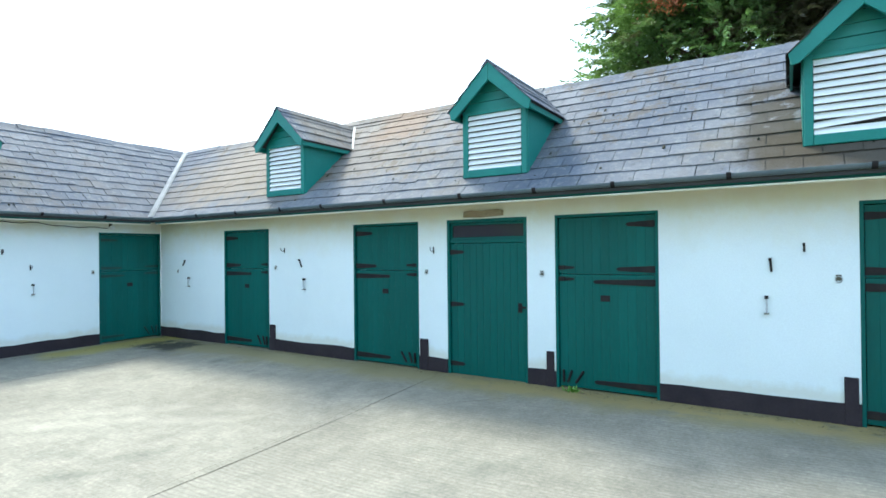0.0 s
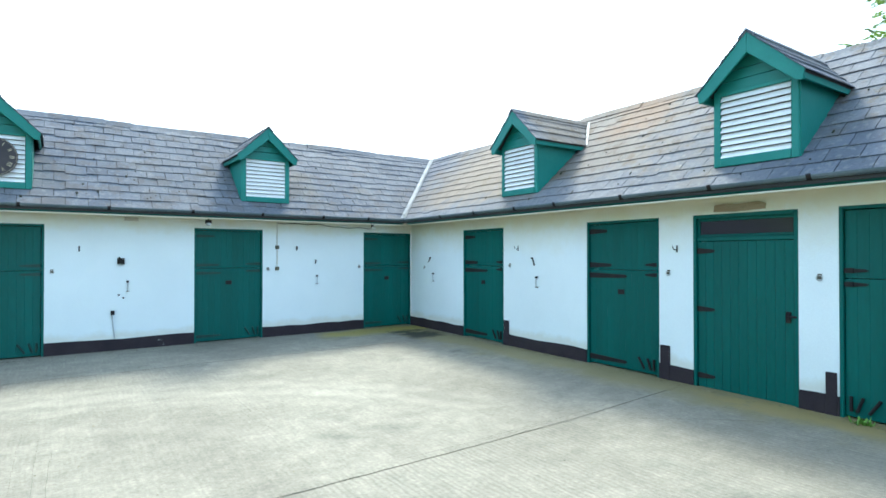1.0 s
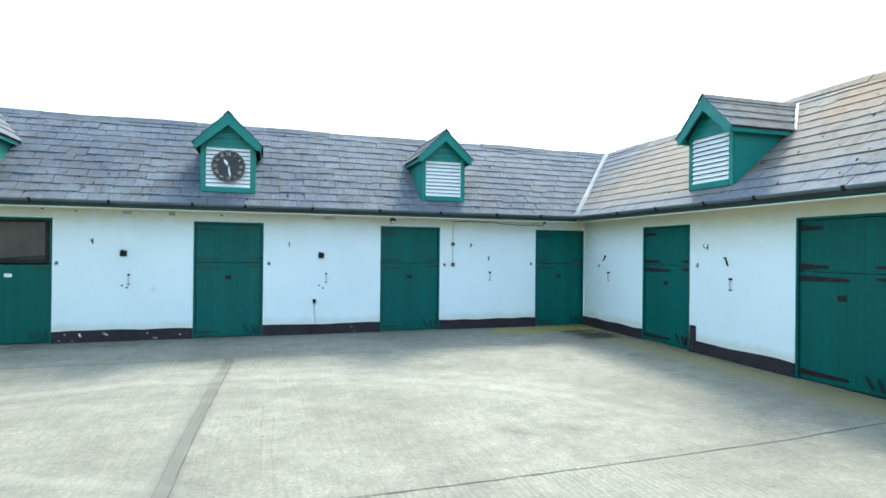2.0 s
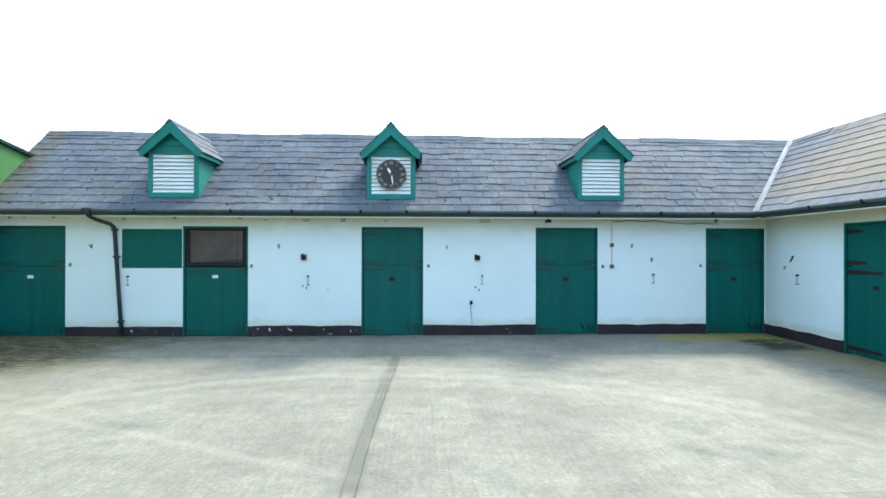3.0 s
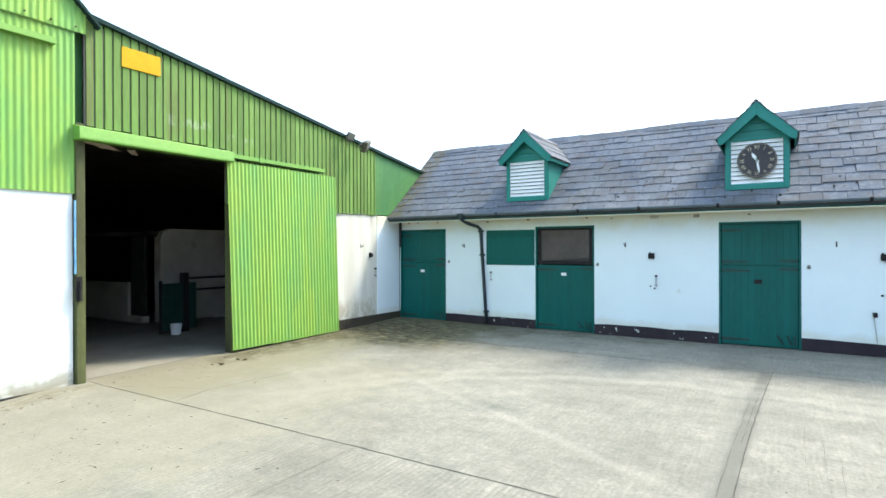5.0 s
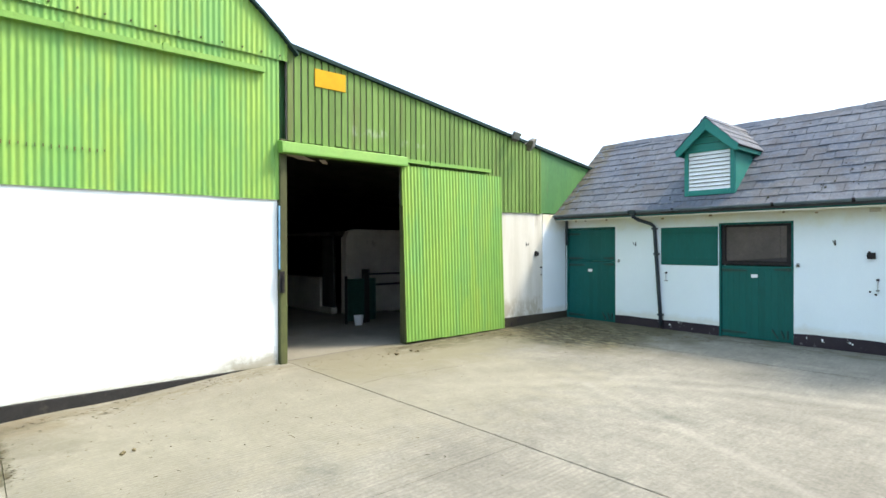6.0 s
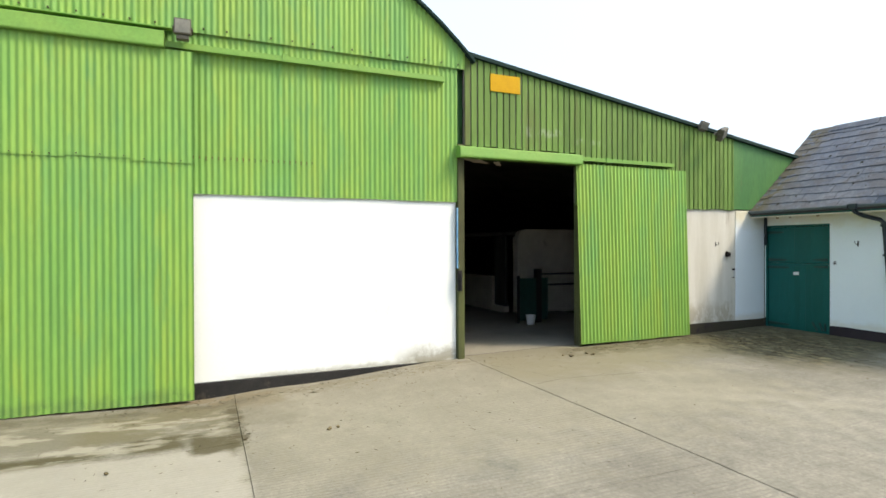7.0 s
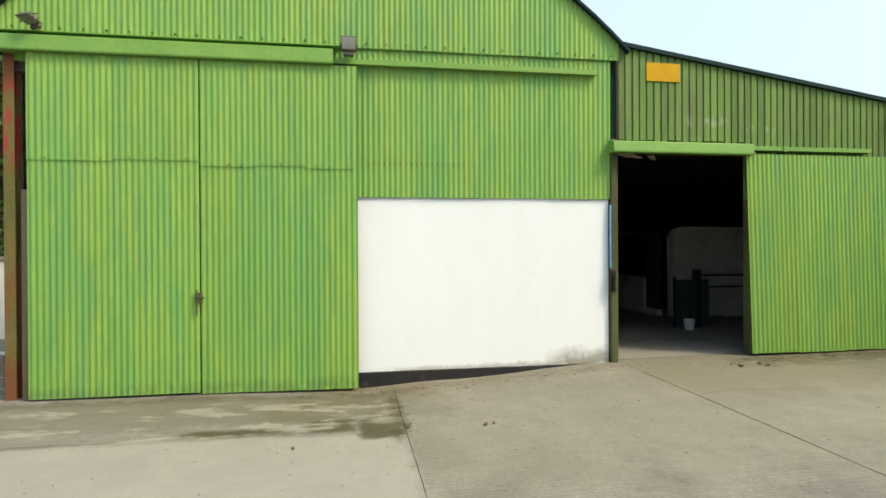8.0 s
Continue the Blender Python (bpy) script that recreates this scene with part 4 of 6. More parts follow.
for (a, b), opt in zip(A_DOORS, (dict(sign=True, split=1.34), dict(split=1.32, upper=False, sign=True), dict(), dict(), dict())):
    stable_door(wing_a, a, b, **opt)
for (a, b), opt in zip(B_DOORS, (dict(split=1.40, long_=0.72, short=0.22), dict(split=1.40, long_=0.68, short=0.22), None, dict(hinge="R", split=1.38, long_=0.72, upper_long=0.45, short=0.22, plate=(9.16, 1.10)), dict(split=1.38, long_=0.68, short=0.22))):
    if opt is not None:
        stable_door(wing_b, a, b, **opt)


def transom_door(wing, x0, x1):
    """Full-height boarded door with a dark glazed light over it."""
    y, t0 = 0.030, 1.80
    for dims in ((x0, x0 + 0.04, -0.004, y + 0.09, -0.03, DOOR_H), (x1 - 0.04, x1, -0.004, y + 0.09, -0.03, DOOR_H), (x0 + 0.04, x1 - 0.04, -0.004, y + 0.09, DOOR_H - 0.045, DOOR_H),
                 (x0 + 0.04, x1 - 0.04, y - 0.01, y + 0.09, t0 - 0.02, t0 + 0.03)):
        block("door_frame", dims, M_DOOR, wing)
    block("transom_pane", (x0 + 0.065, x1 - 0.065, y + 0.03, y + 0.036, t0 + 0.06, DOOR_H - 0.08), M_GLASS, wing, "dark glazed light", bevel=0)
    for dims in ((x0 + 0.04, x1 - 0.04, y + 0.01, y + 0.05, t0 + 0.03, t0 + 0.06), (x0 + 0.04, x1 - 0.04, y + 0.01, y + 0.05, DOOR_H - 0.08, DOOR_H - 0.045),
                 (x0 + 0.04, x0 + 0.065, y + 0.01, y + 0.05, t0 + 0.06, DOOR_H - 0.08), (x1 - 0.065, x1 - 0.04, y + 0.01, y + 0.05, t0 + 0.06, DOOR_H - 0.08)):
        block("transom_bead", dims, M_DOOR, wing)
    a, b, z0, z1 = x0 + 0.046, x1 - 0.046, 0.0, t0 - 0.026
    leaf = block("door_leaf", (a, b, y + 0.026, y + 0.05, z0, z1), M_DOOR, wing)
    n = 11
    for k in range(n):
        block("board", (a + (b - a) * k / n + 0.0008, a + (b - a) * (k + 1) / n - 0.0008, y, y + 0.025, z0, z1), M_DOOR, leaf, bevel=0.0025)
    for zz in (0.14, 0.95, 1.66):
        bm = bmesh.new()
        strap(bm, a - 0.02, a + 0.22, zz, y - 0.012)
        part("strap_hinge", bm, M_IRON, leaf)
    bm = bmesh.new()
    box(bm, b - 0.09, b - 0.04, y - 0.012, y, 0.88, 1.0)
    rod(bm, ((b - 0.065, y - 0.03, 0.95), (b + 0.03, y - 0.03, 0.95)), 0.012)
    part("latch", bm, M_IRON, leaf)


transom_door(wing_b, *B_DOORS[2])
bm = bmesh.new()
prism(bm, ((7.28, 2.125), (7.52, 2.115), (7.86, 2.13), (7.87, 2.19), (7.80, 2.215), (7.55, 2.20), (7.40, 2.215), (7.29, 2.20)), "y", -0.03, 0.0)
part("lintel_board", bm, M_WOOD, wing_b, "weathered bare timber lintel board")

# shutter and half-open door of the clock wing
bm = bmesh.new()
box(bm, -5.575, -4.465, -0.012, 0.02, 1.305, 2.045)
shutter = part("shutter", bm, M_DOOR, wing_a, "flat green window shutter", bevel=0.006)
for z in (1.42, 1.93):
    block("batten", (-5.55, -4.49, -0.018, -0.012, z - 0.03, z + 0.03), M_DOOR, shutter)
for dims in ((-4.41, -3.275, 0.02, 0.07, 1.335, 1.40), (-4.41, -4.34, 0.02, 0.07, 1.40, 2.06), (-3.345, -3.275, 0.02, 0.07, 1.40, 2.06), (-4.34, -3.345, 0.02, 0.07, 2.02, 2.06)):
    block("opening_frame", dims, M_IRON, wing_a)
bm = bmesh.new()
prism(bm, ((-4.34, 1.405), (-4.10, 1.412), (-3.345, 1.475), (-3.345, 2.02), (-4.34, 2.02)), "y", 0.05, 0.056)
pane = part("opening_pane", bm, M_TAUPE, wing_a, "taupe board closing the upper door opening")
block("pane_rib", (-3.46, -3.445, 0.040, 0.050, 1.47, 2.02), M_TAUPE, pane, bevel=0.002)
block("pane_rib", (-4.34, -3.46, 0.042, 0.050, 1.93, 1.945), M_TAUPE, pane, bevel=0.002)
# black sheet stands in for the unlit room behind the slanted gap
block("opening_back", (-4.34, -3.345, 0.085, 0.095, 1.40, 2.02), M_BLACK, wing_a, bevel=0)

for c, opt in ((-4.55, dict(lead=False)), (-0.505, dict(clock=True, lead=False)), (3.55, dict(lead=False))):
    dormer(wing_a, c, **opt)
for c, opt in ((3.98, {}), (7.84, dict(lead=False)), (11.56, dict(broken=True))):
    dormer(wing_b, c, **opt)


# ---- barn ----
GX = -7.9                                                      # the barn's front, facing +x
barn = thing("barn", pose(0, 0, 0), "lime-green corrugated barn with arched roof, boarded lean-to and sliding doors", "barn")
MAIN0, MAIN1, SPRING, ROOF_R = -4.10, 4.32, 4.72, 6.0
MAIN_C = (MAIN0 + MAIN1) / 2
ROOF_CZ = SPRING - math.sqrt(ROOF_R ** 2 - ((MAIN1 - MAIN0) / 2) ** 2)
BACK = -30.0


def arch_z(y):
    return ROOF_CZ + math.sqrt(max(0.0, ROOF_R ** 2 - (y - MAIN_C) ** 2))


def lean_z(y):
    return SPRING - 0.148 * (y - MAIN1)


def corrugated(name, y0, y1, z0, z1, x, parent, material=None, top=None, pitch=0.076, amp=0.0070, label="", lean=0.0):
    """A corrugated sheet facing +x from y0 to y1 and z0 to z1, or to top(y)."""
    n = max(2, int((y1 - y0) / pitch * 8))
    verts, faces = [], []
    for back in (0.0, 0.0015):
        for k in range(n + 1):
            y = y0 + (y1 - y0) * k / n
            w = amp * math.cos(2 * math.pi * y / pitch)
            zt = top(y) if top else z1
            verts += [(x + w - back, y, z0), (x + w - back, y - lean * (zt - z0), zt)]
    m = 2 * (n + 1)
    for k in range(n):
        a, b = 2 * k, 2 * k + 2
        faces += [(a, b, b + 1, a + 1), (m + a, m + a + 1, m + b + 1, m + b)]
    me = bpy.data.meshes.new(name)
    me.from_pydata(verts, [], faces)
    me.materials.append(material or M_SHEET)
    me.shade_smooth()
    ob = new(name, me)
    ob.parent = parent
    if label:
        tagged(ob, label=label)
    return ob


# gable sheets above the track, in widths that lap
edges = [MAIN0] + [MAIN0 + 0.05 + 0.98 * k for k in range(1, 9)] + [MAIN1]
for k, (a, b) in enumerate(zip(edges, edges[1:])):
    corrugated("gable_sheet", a - (0.03 if k else 0), b, 4.47, 0, GX + 0.045 + 0.004 * (k % 2), barn, top=arch_z)
# sheets behind the track and over the white wall
mid = [0.40, 1.36, 2.30, 3.26, MAIN1 - 0.12]
for k, (a, b) in enumerate(zip(mid, mid[1:])):
    corrugated("wall_sheet", a - (0.03 if k else 0), b, 2.39 + random.uniform(-0.006, 0.006), 4.49, GX + 0.012 + 0.004 * (k % 2), barn)
for a, b in ((MAIN0, -1.9), (-1.9, 0.4)):
    corrugated("wall_sheet", a, b, 4.1, 4.49, GX + 0.01, barn)
corrugated("lap_strip", 0.40, 1.33, 2.39, 2.865, GX + 0.0145, barn, label="lower lapped width of corrugated sheet")
corrugated("lap_strip", 1.33, 1.98, 2.39, 2.86, GX + 0.0185, barn, label="lower lapped width of corrugated sheet")
M_RUSTDRIP = surface("dark_rust_drip", (0.075, 0.12, 0.03), (0.14, 0.10, 0.03), 5, 0.8, fine=40, fine_amt=0.2)
marks = bmesh.new()
for k in range(21):
    yy = 0.40 + 0.076 * (k + 0.5)
    box(marks, GX + 0.004, GX + 0.0265, yy - 0.005, yy + 0.005, 2.845 + 0.012 * math.sin(k * 2.3), 2.885)
tagged(part("rust_mark", marks, M_RUSTDRIP, barn), kind="stuff")
# fixing bolts in a row
for k in range(30):
    y = -3.9 + 8.1 * k / 29
    bm = bmesh.new()
    rod(bm, ((GX + 0.04, y, 4.53), (GX + 0.070, y, 4.53)), 0.012, 6)
    part("roofing_bolt", bm, M_OLIVE, barn)
# rendered panel with its black foot
bm = bmesh.new()
box(bm, GX - 0.2, GX - 0.012, 0.30, 4.185, -0.085, 2.41)
M_PANEL = tint_patch(surface("white_barn_render", (0.775, 0.81, 0.80), (0.74, 0.775, 0.76), 1.2, 0.85, fine=70, fine_amt=0.04, bump=0.25, stretch=(1, 1, 0.4), dirt=(0.62, 0.60, 0.53), dirt_at=0.64, dirt_scale=1.0), (("y", 3.75, 0.42, 0.3), ("z", -0.02, 0.12, 0.16)), (0.20, 0.18, 0.12), 0.75)
tint_patch(M_PLANK, (("y", 5.75, 0.35, 0.1), ("z", 3.60, 0.06, 0.05)), (0.42, 0.46, 0.36), 0.4, blotch=(14.0, (1, 1.2, 0.35), 0.52))
tint_patch(M_PLANK, (("y", 6.75, 0.3, 0.1), ("z", 3.50, 0.05, 0.04)), (0.38, 0.42, 0.30), 0.35, blotch=(14.0, (1, 1.2, 0.35), 0.55))
tint_patch(M_RENDER_OLD, (("x", -7.9, 0.3, 0.1), ("z", 0.25, 0.22, 0.3)), (0.34, 0.29, 0.18), 0.6, blotch=(5.0, (1, 1, 0.5), 0.46))
tint_patch(M_PANEL, (("y", 2.6, 1.6, 0.6), ("z", -0.06, 0.03, 0.06)), (0.24, 0.22, 0.15), 0.6)
part("white_panel", bm, M_PANEL, barn, "white rendered wall panel with dirty lower corner", bevel=0.01)
bm = bmesh.new()
box(bm, GX - 0.2, GX - 0.004, 0.30, 4.185, -0.6, -0.087)
part("plinth", bm, M_TAR, barn, bevel=0.006)
# right end wall by the stables
bm = bmesh.new()
box(bm, GX - 0.2, GX - 0.010, 6.60, 10.38, 0.18, 2.44)
part("stained_wall", bm, M_RENDER_OLD, barn, "streaked old white rendered wall", bevel=0.006)
bm = bmesh.new()
box(bm, GX - 0.2, GX, 10.38, 11.21, 0.18, 2.40)
part("corner_wall", bm, M_RENDER, barn, bevel=0.006)
bm = bmesh.new()
box(bm, GX - 0.2, GX + 0.008, 6.60, 11.21, -0.5, 0.18)
part("plinth", bm, M_PLINTH, barn, bevel=0.006)

# boards of the lean-to
rnd = random.Random(3)
y = MAIN1 + 0.015
while y < 10.28:
    w = min(rnd.uniform(0.088, 0.098), 10.30 - y)
    z0 = (3.29 if y < 6.42 else 2.40) + rnd.uniform(-0.012, 0.012)
    ya, yb = y, y + w
    za, zb = lean_z(ya) - 0.02, lean_z(yb) - 0.02
    bm = bmesh.new()
    dx = rnd.uniform(0, 0.006)
    prism(bm, ((ya, z0), (yb, z0), (yb, zb), (ya, za)), "x", GX - 0.005, GX + 0.017 + dx)
    part("board", bm, M_PLANK, barn, bevel=0.003)
    y += w + rnd.uniform(0.020, 0.026)
block("board_backing", (GX - 0.03, GX - 0.006, MAIN1, 10.30, 3.30, 3.85), M_DARK, barn, bevel=0)
bm = bmesh.new()
prism(bm, ((MAIN1, 3.8), (10.3, 3.8), (10.3, lean_z(10.3) - 0.05), (MAIN1, lean_z(MAIN1) - 0.05)), "x", GX - 0.032, GX - 0.008)
part("board_backing", bm, M_DARK, barn)
block("board_backing", (GX - 0.034, GX - 0.007, 6.45, 10.30, 2.44, 3.30), M_DARK, barn, bevel=0)
bm = bmesh.new()
prism(bm, ((10.30, 2.42), (12.4, 2.42), (12.4, lean_z(12.4) - 0.02), (10.30, lean_z(10.30) - 0.02)), "x", GX - 0.03, GX + 0.008)
part("flat_sheet", bm, M_SHEET_FLAT, barn, "flat mid-green painted sheet", bevel=0.003)
block("yellow_panel", (GX + 0.026, GX + 0.038, 4.78, 5.33, 4.19, 4.47), M_YELLOW, barn, "plain yellow rectangular panel", bevel=0.003)
# roof edges
bm = bmesh.new()
prism(bm, ((MAIN1, lean_z(MAIN1) + 0.045), (20, lean_z(20) + 0.045), (20, lean_z(20) - 0.015), (MAIN1, lean_z(MAIN1) - 0.015)), "x", BACK, GX + 0.07)
part("lean_to_roof", bm, M_ROOFSHEET, barn, "dark lean-to roof sheeting")
bm = bmesh.new()
ys = [MAIN0 - 0.15 + (MAIN1 - MAIN0 + 0.3) * k / 32 for k in range(33)]
up = [(yy, arch_z(max(MAIN0, min(MAIN1, yy))) + 0.05 - max(0, yy - MAIN1) * 0.95 - max(0, MAIN0 - yy) * 0.95) for yy in ys]
prism(bm, up + [(yy, z - 0.05) for yy, z in up[::-1]], "x", BACK, GX + 0.12)
part("arched_roof", bm, M_ROOFSHEET, barn, "dark arched roof sheeting")
# pale sheet added under the lean-to roof, bounces light inside the barn
bm = bmesh.new()
prism(bm, ((MAIN1 + 0.05, lean_z(MAIN1 + 0.05) - 0.03), (19.8, lean_z(19.8) - 0.03), (19.8, lean_z(19.8) - 0.045), (MAIN1 + 0.05, lean_z(MAIN1 + 0.05) - 0.045)), "x", BACK + 0.2, GX - 0.25)
part("roof_lining", bm, M_DARK, barn)
# shell of the barn behind its front
for dims in ((BACK, BACK + 0.2, MAIN0, 20, -0.5, 6.6), (BACK, GX - 0.25, MAIN0, MAIN0 + 0.15, -0.5, SPRING), (BACK, GX - 0.3, 19.8, 20, -0.5, 3.0)):
    block("shell_wall", dims, M_DARK, barn, bevel=0)
block("shell_wall", (GX - 0.2, GX - 0.1, MAIN0, 0.30, 4.0, 6.3), M_DARK, barn, bevel=0)
block("shell_wall", (GX - 0.28, GX - 0.21, 0.30, 4.20, -0.5, 4.7), M_DARK, barn, bevel=0)
block("shell_wall", (GX - 0.4, GX - 0.2, 12.5, 20, -0.5, 3.3), M_DARK, barn, bevel=0)
block("shell_wall", (GX - 0.3, GX - 0.205, 6.80, 12.5, -0.5, 3.4), M_DARK, barn, bevel=0)

# tracks and lintels
bm = bmesh.new()
prism(bm, ((GX + 0.02, 4.19), (GX + 0.20, 4.18), (GX + 0.21, 4.20), (GX + 0.20, 4.385), (GX + 0.02, 4.42)), "y", -4.02, 0.12)
part("track_cover", bm, M_TRACK, barn, bevel=0.006)
block("track_shelf", (GX + 0.02, GX + 0.13, -4.06, 0.20, 4.452, 4.466), M_TRACK, barn, bevel=0.002)
block("track_stop", (GX + 0.0, GX + 0.15, -4.08, -4.025, 4.17, 4.46), M_ROOFSHEET, barn)
bm = bmesh.new()
prism(bm, ((GX - 0.005, 4.225), (GX + 0.10, 4.225), (GX + 0.10, 4.30), (GX + 0.085, 4.30), (GX + 0.085, 4.24), (GX - 0.005, 4.24)), "y", 0.12, 3.96)
box(bm, GX - 0.005, GX + 0.11, 1.55, 1.62, 4.22, 4.33)
box(bm, GX - 0.005, GX + 0.11, 2.60, 2.67, 4.22, 4.33)
part("track_rail", bm, M_TRACK, barn)
bm = bmesh.new()
prism(bm, ((GX + 0.02, 3.08), (GX + 0.20, 3.075), (GX + 0.205, 3.10), (GX + 0.19, 3.24), (GX + 0.02, 3.28)), "y", 4.17, 6.47)
part("lintel_cover", bm, M_TRACK, barn, bevel=0.006)
bm = bmesh.new()
prism(bm, ((GX + 0.02, 3.16), (GX + 0.13, 3.16), (GX + 0.13, 3.225), (GX + 0.115, 3.225), (GX + 0.115, 3.175), (GX + 0.02, 3.175)), "y", 6.47, 8.60)
box(bm, GX + 0.02, GX + 0.14, 7.02, 7.08, 3.15, 3.24)
part("track_rail", bm, M_TRACK, barn)

# posts
bm = bmesh.new()
box(bm, GX - 0.16, GX + 0.05, 4.195, 4.305, -0.2, 3.3)
part("door_post", bm, M_OLIVE, barn, "olive timber door post", bevel=0.008)
bm = bmesh.new()
box(bm, GX - 0.24, GX - 0.13, MAIN1 - 0.14, MAIN1 + 0.04, 3.20, 4.66)
part("corner_post", bm, M_SHEET_FLAT, barn, bevel=0.005)
bm = bmesh.new()
box(bm, GX - 0.11, GX + 0.05, 6.50, 6.60, -0.1, 3.1)
part("door_post", bm, M_OLIVE, barn, bevel=0.008)
bm = bmesh.new()
box(bm, GX + 0.035, GX + 0.055, 4.17, 4.195, 1.35, 2.30)
part("cable_strip", bm, M_BLUE, barn, "pale blue pipe clipped to the post", bevel=0.004)
bm = bmesh.new()
box(bm, GX + 0.05, GX + 0.085, 4.18, 4.25, 1.0, 1.32)
rod(bm, ((GX + 0.10, 4.215, 1.03), (GX + 0.10, 4.215, 1.26)), 0.016)
part("post_latch", bm, M_IRON, barn, bevel=0)
bm = bmesh.new()
prism(bm, ((GX + 0.02, -4.03), (GX + 0.02, -3.90), (GX + 0.005, -3.90), (GX + 0.005, -3.957), (GX - 0.12, -3.957), (GX - 0.12, -3.90), (GX - 0.135, -3.90), (GX - 0.135, -4.03), (GX - 0.12, -4.03), (GX - 0.12, -3.973), (GX + 0.005, -3.973), (GX + 0.005, -4.03)), "z", -0.5, 4.18)
part("steel_column", bm, M_POST, barn, "rusty red and olive steel column")
block("timber_stud", (GX - 0.10, GX + 0.02, -3.83, -3.72, -0.4, 2.45), surface("grey_timber", (0.16, 0.12, 0.08), (0.22, 0.18, 0.12), 3, 0.85, stretch=(1, 1, 0.2)), barn)


def sliding_door(y0, y1, z0, z1, x, lap, parent, laps=2, shear=0.0):
    """A corrugated sliding door on a timber frame, in laps widths, with a cross lap."""
    d = new("sliding_door")
    d.parent = parent
    tagged(d, label="lime-green corrugated sliding door" + (", pushed open" if not lap else ", closed"))
    for dims in ((x - 0.05, x - 0.015, y0 + 0.01, y0 + 0.10, z0 + 0.02, z1 - 0.01), (x - 0.07, x - 0.015, y1 - 0.10 - shear, y1 - 0.01 - shear, z0 + 0.02, z1 - 0.01), (x - 0.07, x - 0.015, y0 + 0.10, y1 - 0.12, z0 + 0.02, z0 + 0.12), (x - 0.07, x - 0.015, y0 + 0.10, y1 - 0.12, z1 - 0.12, z1 - 0.02)):
        block("frame_rail", dims, M_OLIVE, d)
    cuts = [y0 + (y1 - y0) * k / laps for k in range(laps + 1)]
    for k, (a, b) in enumerate(zip(cuts, cuts[1:])):
        j = random.uniform(-0.008, 0.008)
        if lap:
            step = (-0.02, 0.0, -0.03)[k % 3]
            corrugated("door_sheet", a - (0.02 if k else 0), b, z0 + j, lap + 0.03 + step, x + 0.003 * (k % 2), d)
            corrugated("door_sheet", a - (0.02 if k else 0), b, lap + step, z1, x + 0.011 + 0.003 * (k % 2), d)
            for n in range(3):
                yy = a + (b - a) * (n + 0.5 + random.uniform(-0.2, 0.2)) / 3
                bm = bmesh.new()
                rod(bm, ((x + 0.004, yy, lap + step + 0.03), (x + 0.024, yy, lap + step + 0.03)), 0.008, 6)
                part("roofing_bolt", bm, M_OLIVE, d)
        else:
            corrugated("door_sheet", a - (0.02 if k else 0), b, z0 + j, z1, x + 0.003 * (k % 2), d, lean=shear / (z1 - z0))
    return d


sliding_door(-3.70, -1.634, -0.235, 4.18, GX + 0.13, 2.84, barn)
door_r = sliding_door(-1.618, 0.44, -0.255, 4.18, GX + 0.13, 2.79, barn, laps=3)
sliding_door(6.48, 8.985, 0.0, 3.10, GX + 0.13, 0, barn, laps=3, shear=0.10)
bm = bmesh.new()
box(bm, GX + 0.14, GX + 0.165, -1.68, -1.60, 0.96, 1.10)
rod(bm, ((GX + 0.175, -1.66, 0.80), (GX + 0.175, -1.66, 1.14)), 0.012)
rod(bm, ((GX + 0.165, -1.69, 1.03), (GX + 0.165, -1.57, 1.03)), 0.012)
part("door_latch", bm, M_OLIVE, door_r)

# ---- inside the barn ----
M_BOX = surface("cream_box_paint", (0.74, 0.68, 0.57), (0.60, 0.54, 0.45), 1.4, 0.85, fine=40, fine_amt=0.12, bump=0.3, dirt=(0.30, 0.24, 0.17), dirt_at=0.62, dirt_scale=1.2)
M_LINING = surface("pale_torn_lining", (0.62, 0.52, 0.40), (0.48, 0.40, 0.30), 5, 0.9)
loose = thing("loose_box", pose(0, 0, 0), "white painted block stable box inside the barn", "stable box")
bm = bmesh.new()
prism(bm, ((8.06, -0.12), (11.5, -0.12), (11.5, 2.15), (8.30, 2.15), (8.13, 2.08), (8.06, 1.93)), "x", -12.7, -12.5)
part("wall", bm, M_BOX, loose, bevel=0.01)
bm = bmesh.new()
prism(bm, ((-12.7, -0.12), (-12.7, 1.95), (-12.76, 1.95), (-12.76, -0.12)), "y", 8.06, 8.26)
part("door_jamb", bm, M_BOX, loose)
block("low_wall", (-18.5, -13.35, 7.75, 7.95, -0.12, 0.86), M_BOX, loose)
block("threshold", (-13.35, -12.77, 7.76, 7.94, -0.12, 0.10), M_BOX, loose)
# dark sheet fills the open doorway, in place of the shade within
block("dark_door", (-13.35, -12.77, 7.82, 7.90, 0.10, 1.95), M_FELT, loose)
block("box_roof", (-18.5, -12.72, 8.16, 11.5, 2.0, 2.1), M_DARK, loose)
pen = thing("pen_gate", pose(0, 0, 0), "dark green sheeted pen gate with post and rails", "gate")
block("panel", (-10.86, -10.80, 7.10, 7.84, 0.0, 0.96), M_HINGE, pen)
block("post", (-10.92, -10.78, 7.53, 7.66, -0.1, 1.17), M_IRON, pen)
block("post", (-10.88, -10.82, 7.06, 7.10, -0.1, 1.02), M_IRON, pen)
for z in (1.05, 0.80):
    bm = bmesh.new()
    rod(bm, ((-10.85, 7.66, z), (-10.85, 10.5, z)), 0.022)
    part("rail", bm, M_IRON, pen)
block("post", (-10.92, -10.78, 10.45, 10.58, -0.1, 1.17), M_IRON, pen)
bm = bmesh.new()
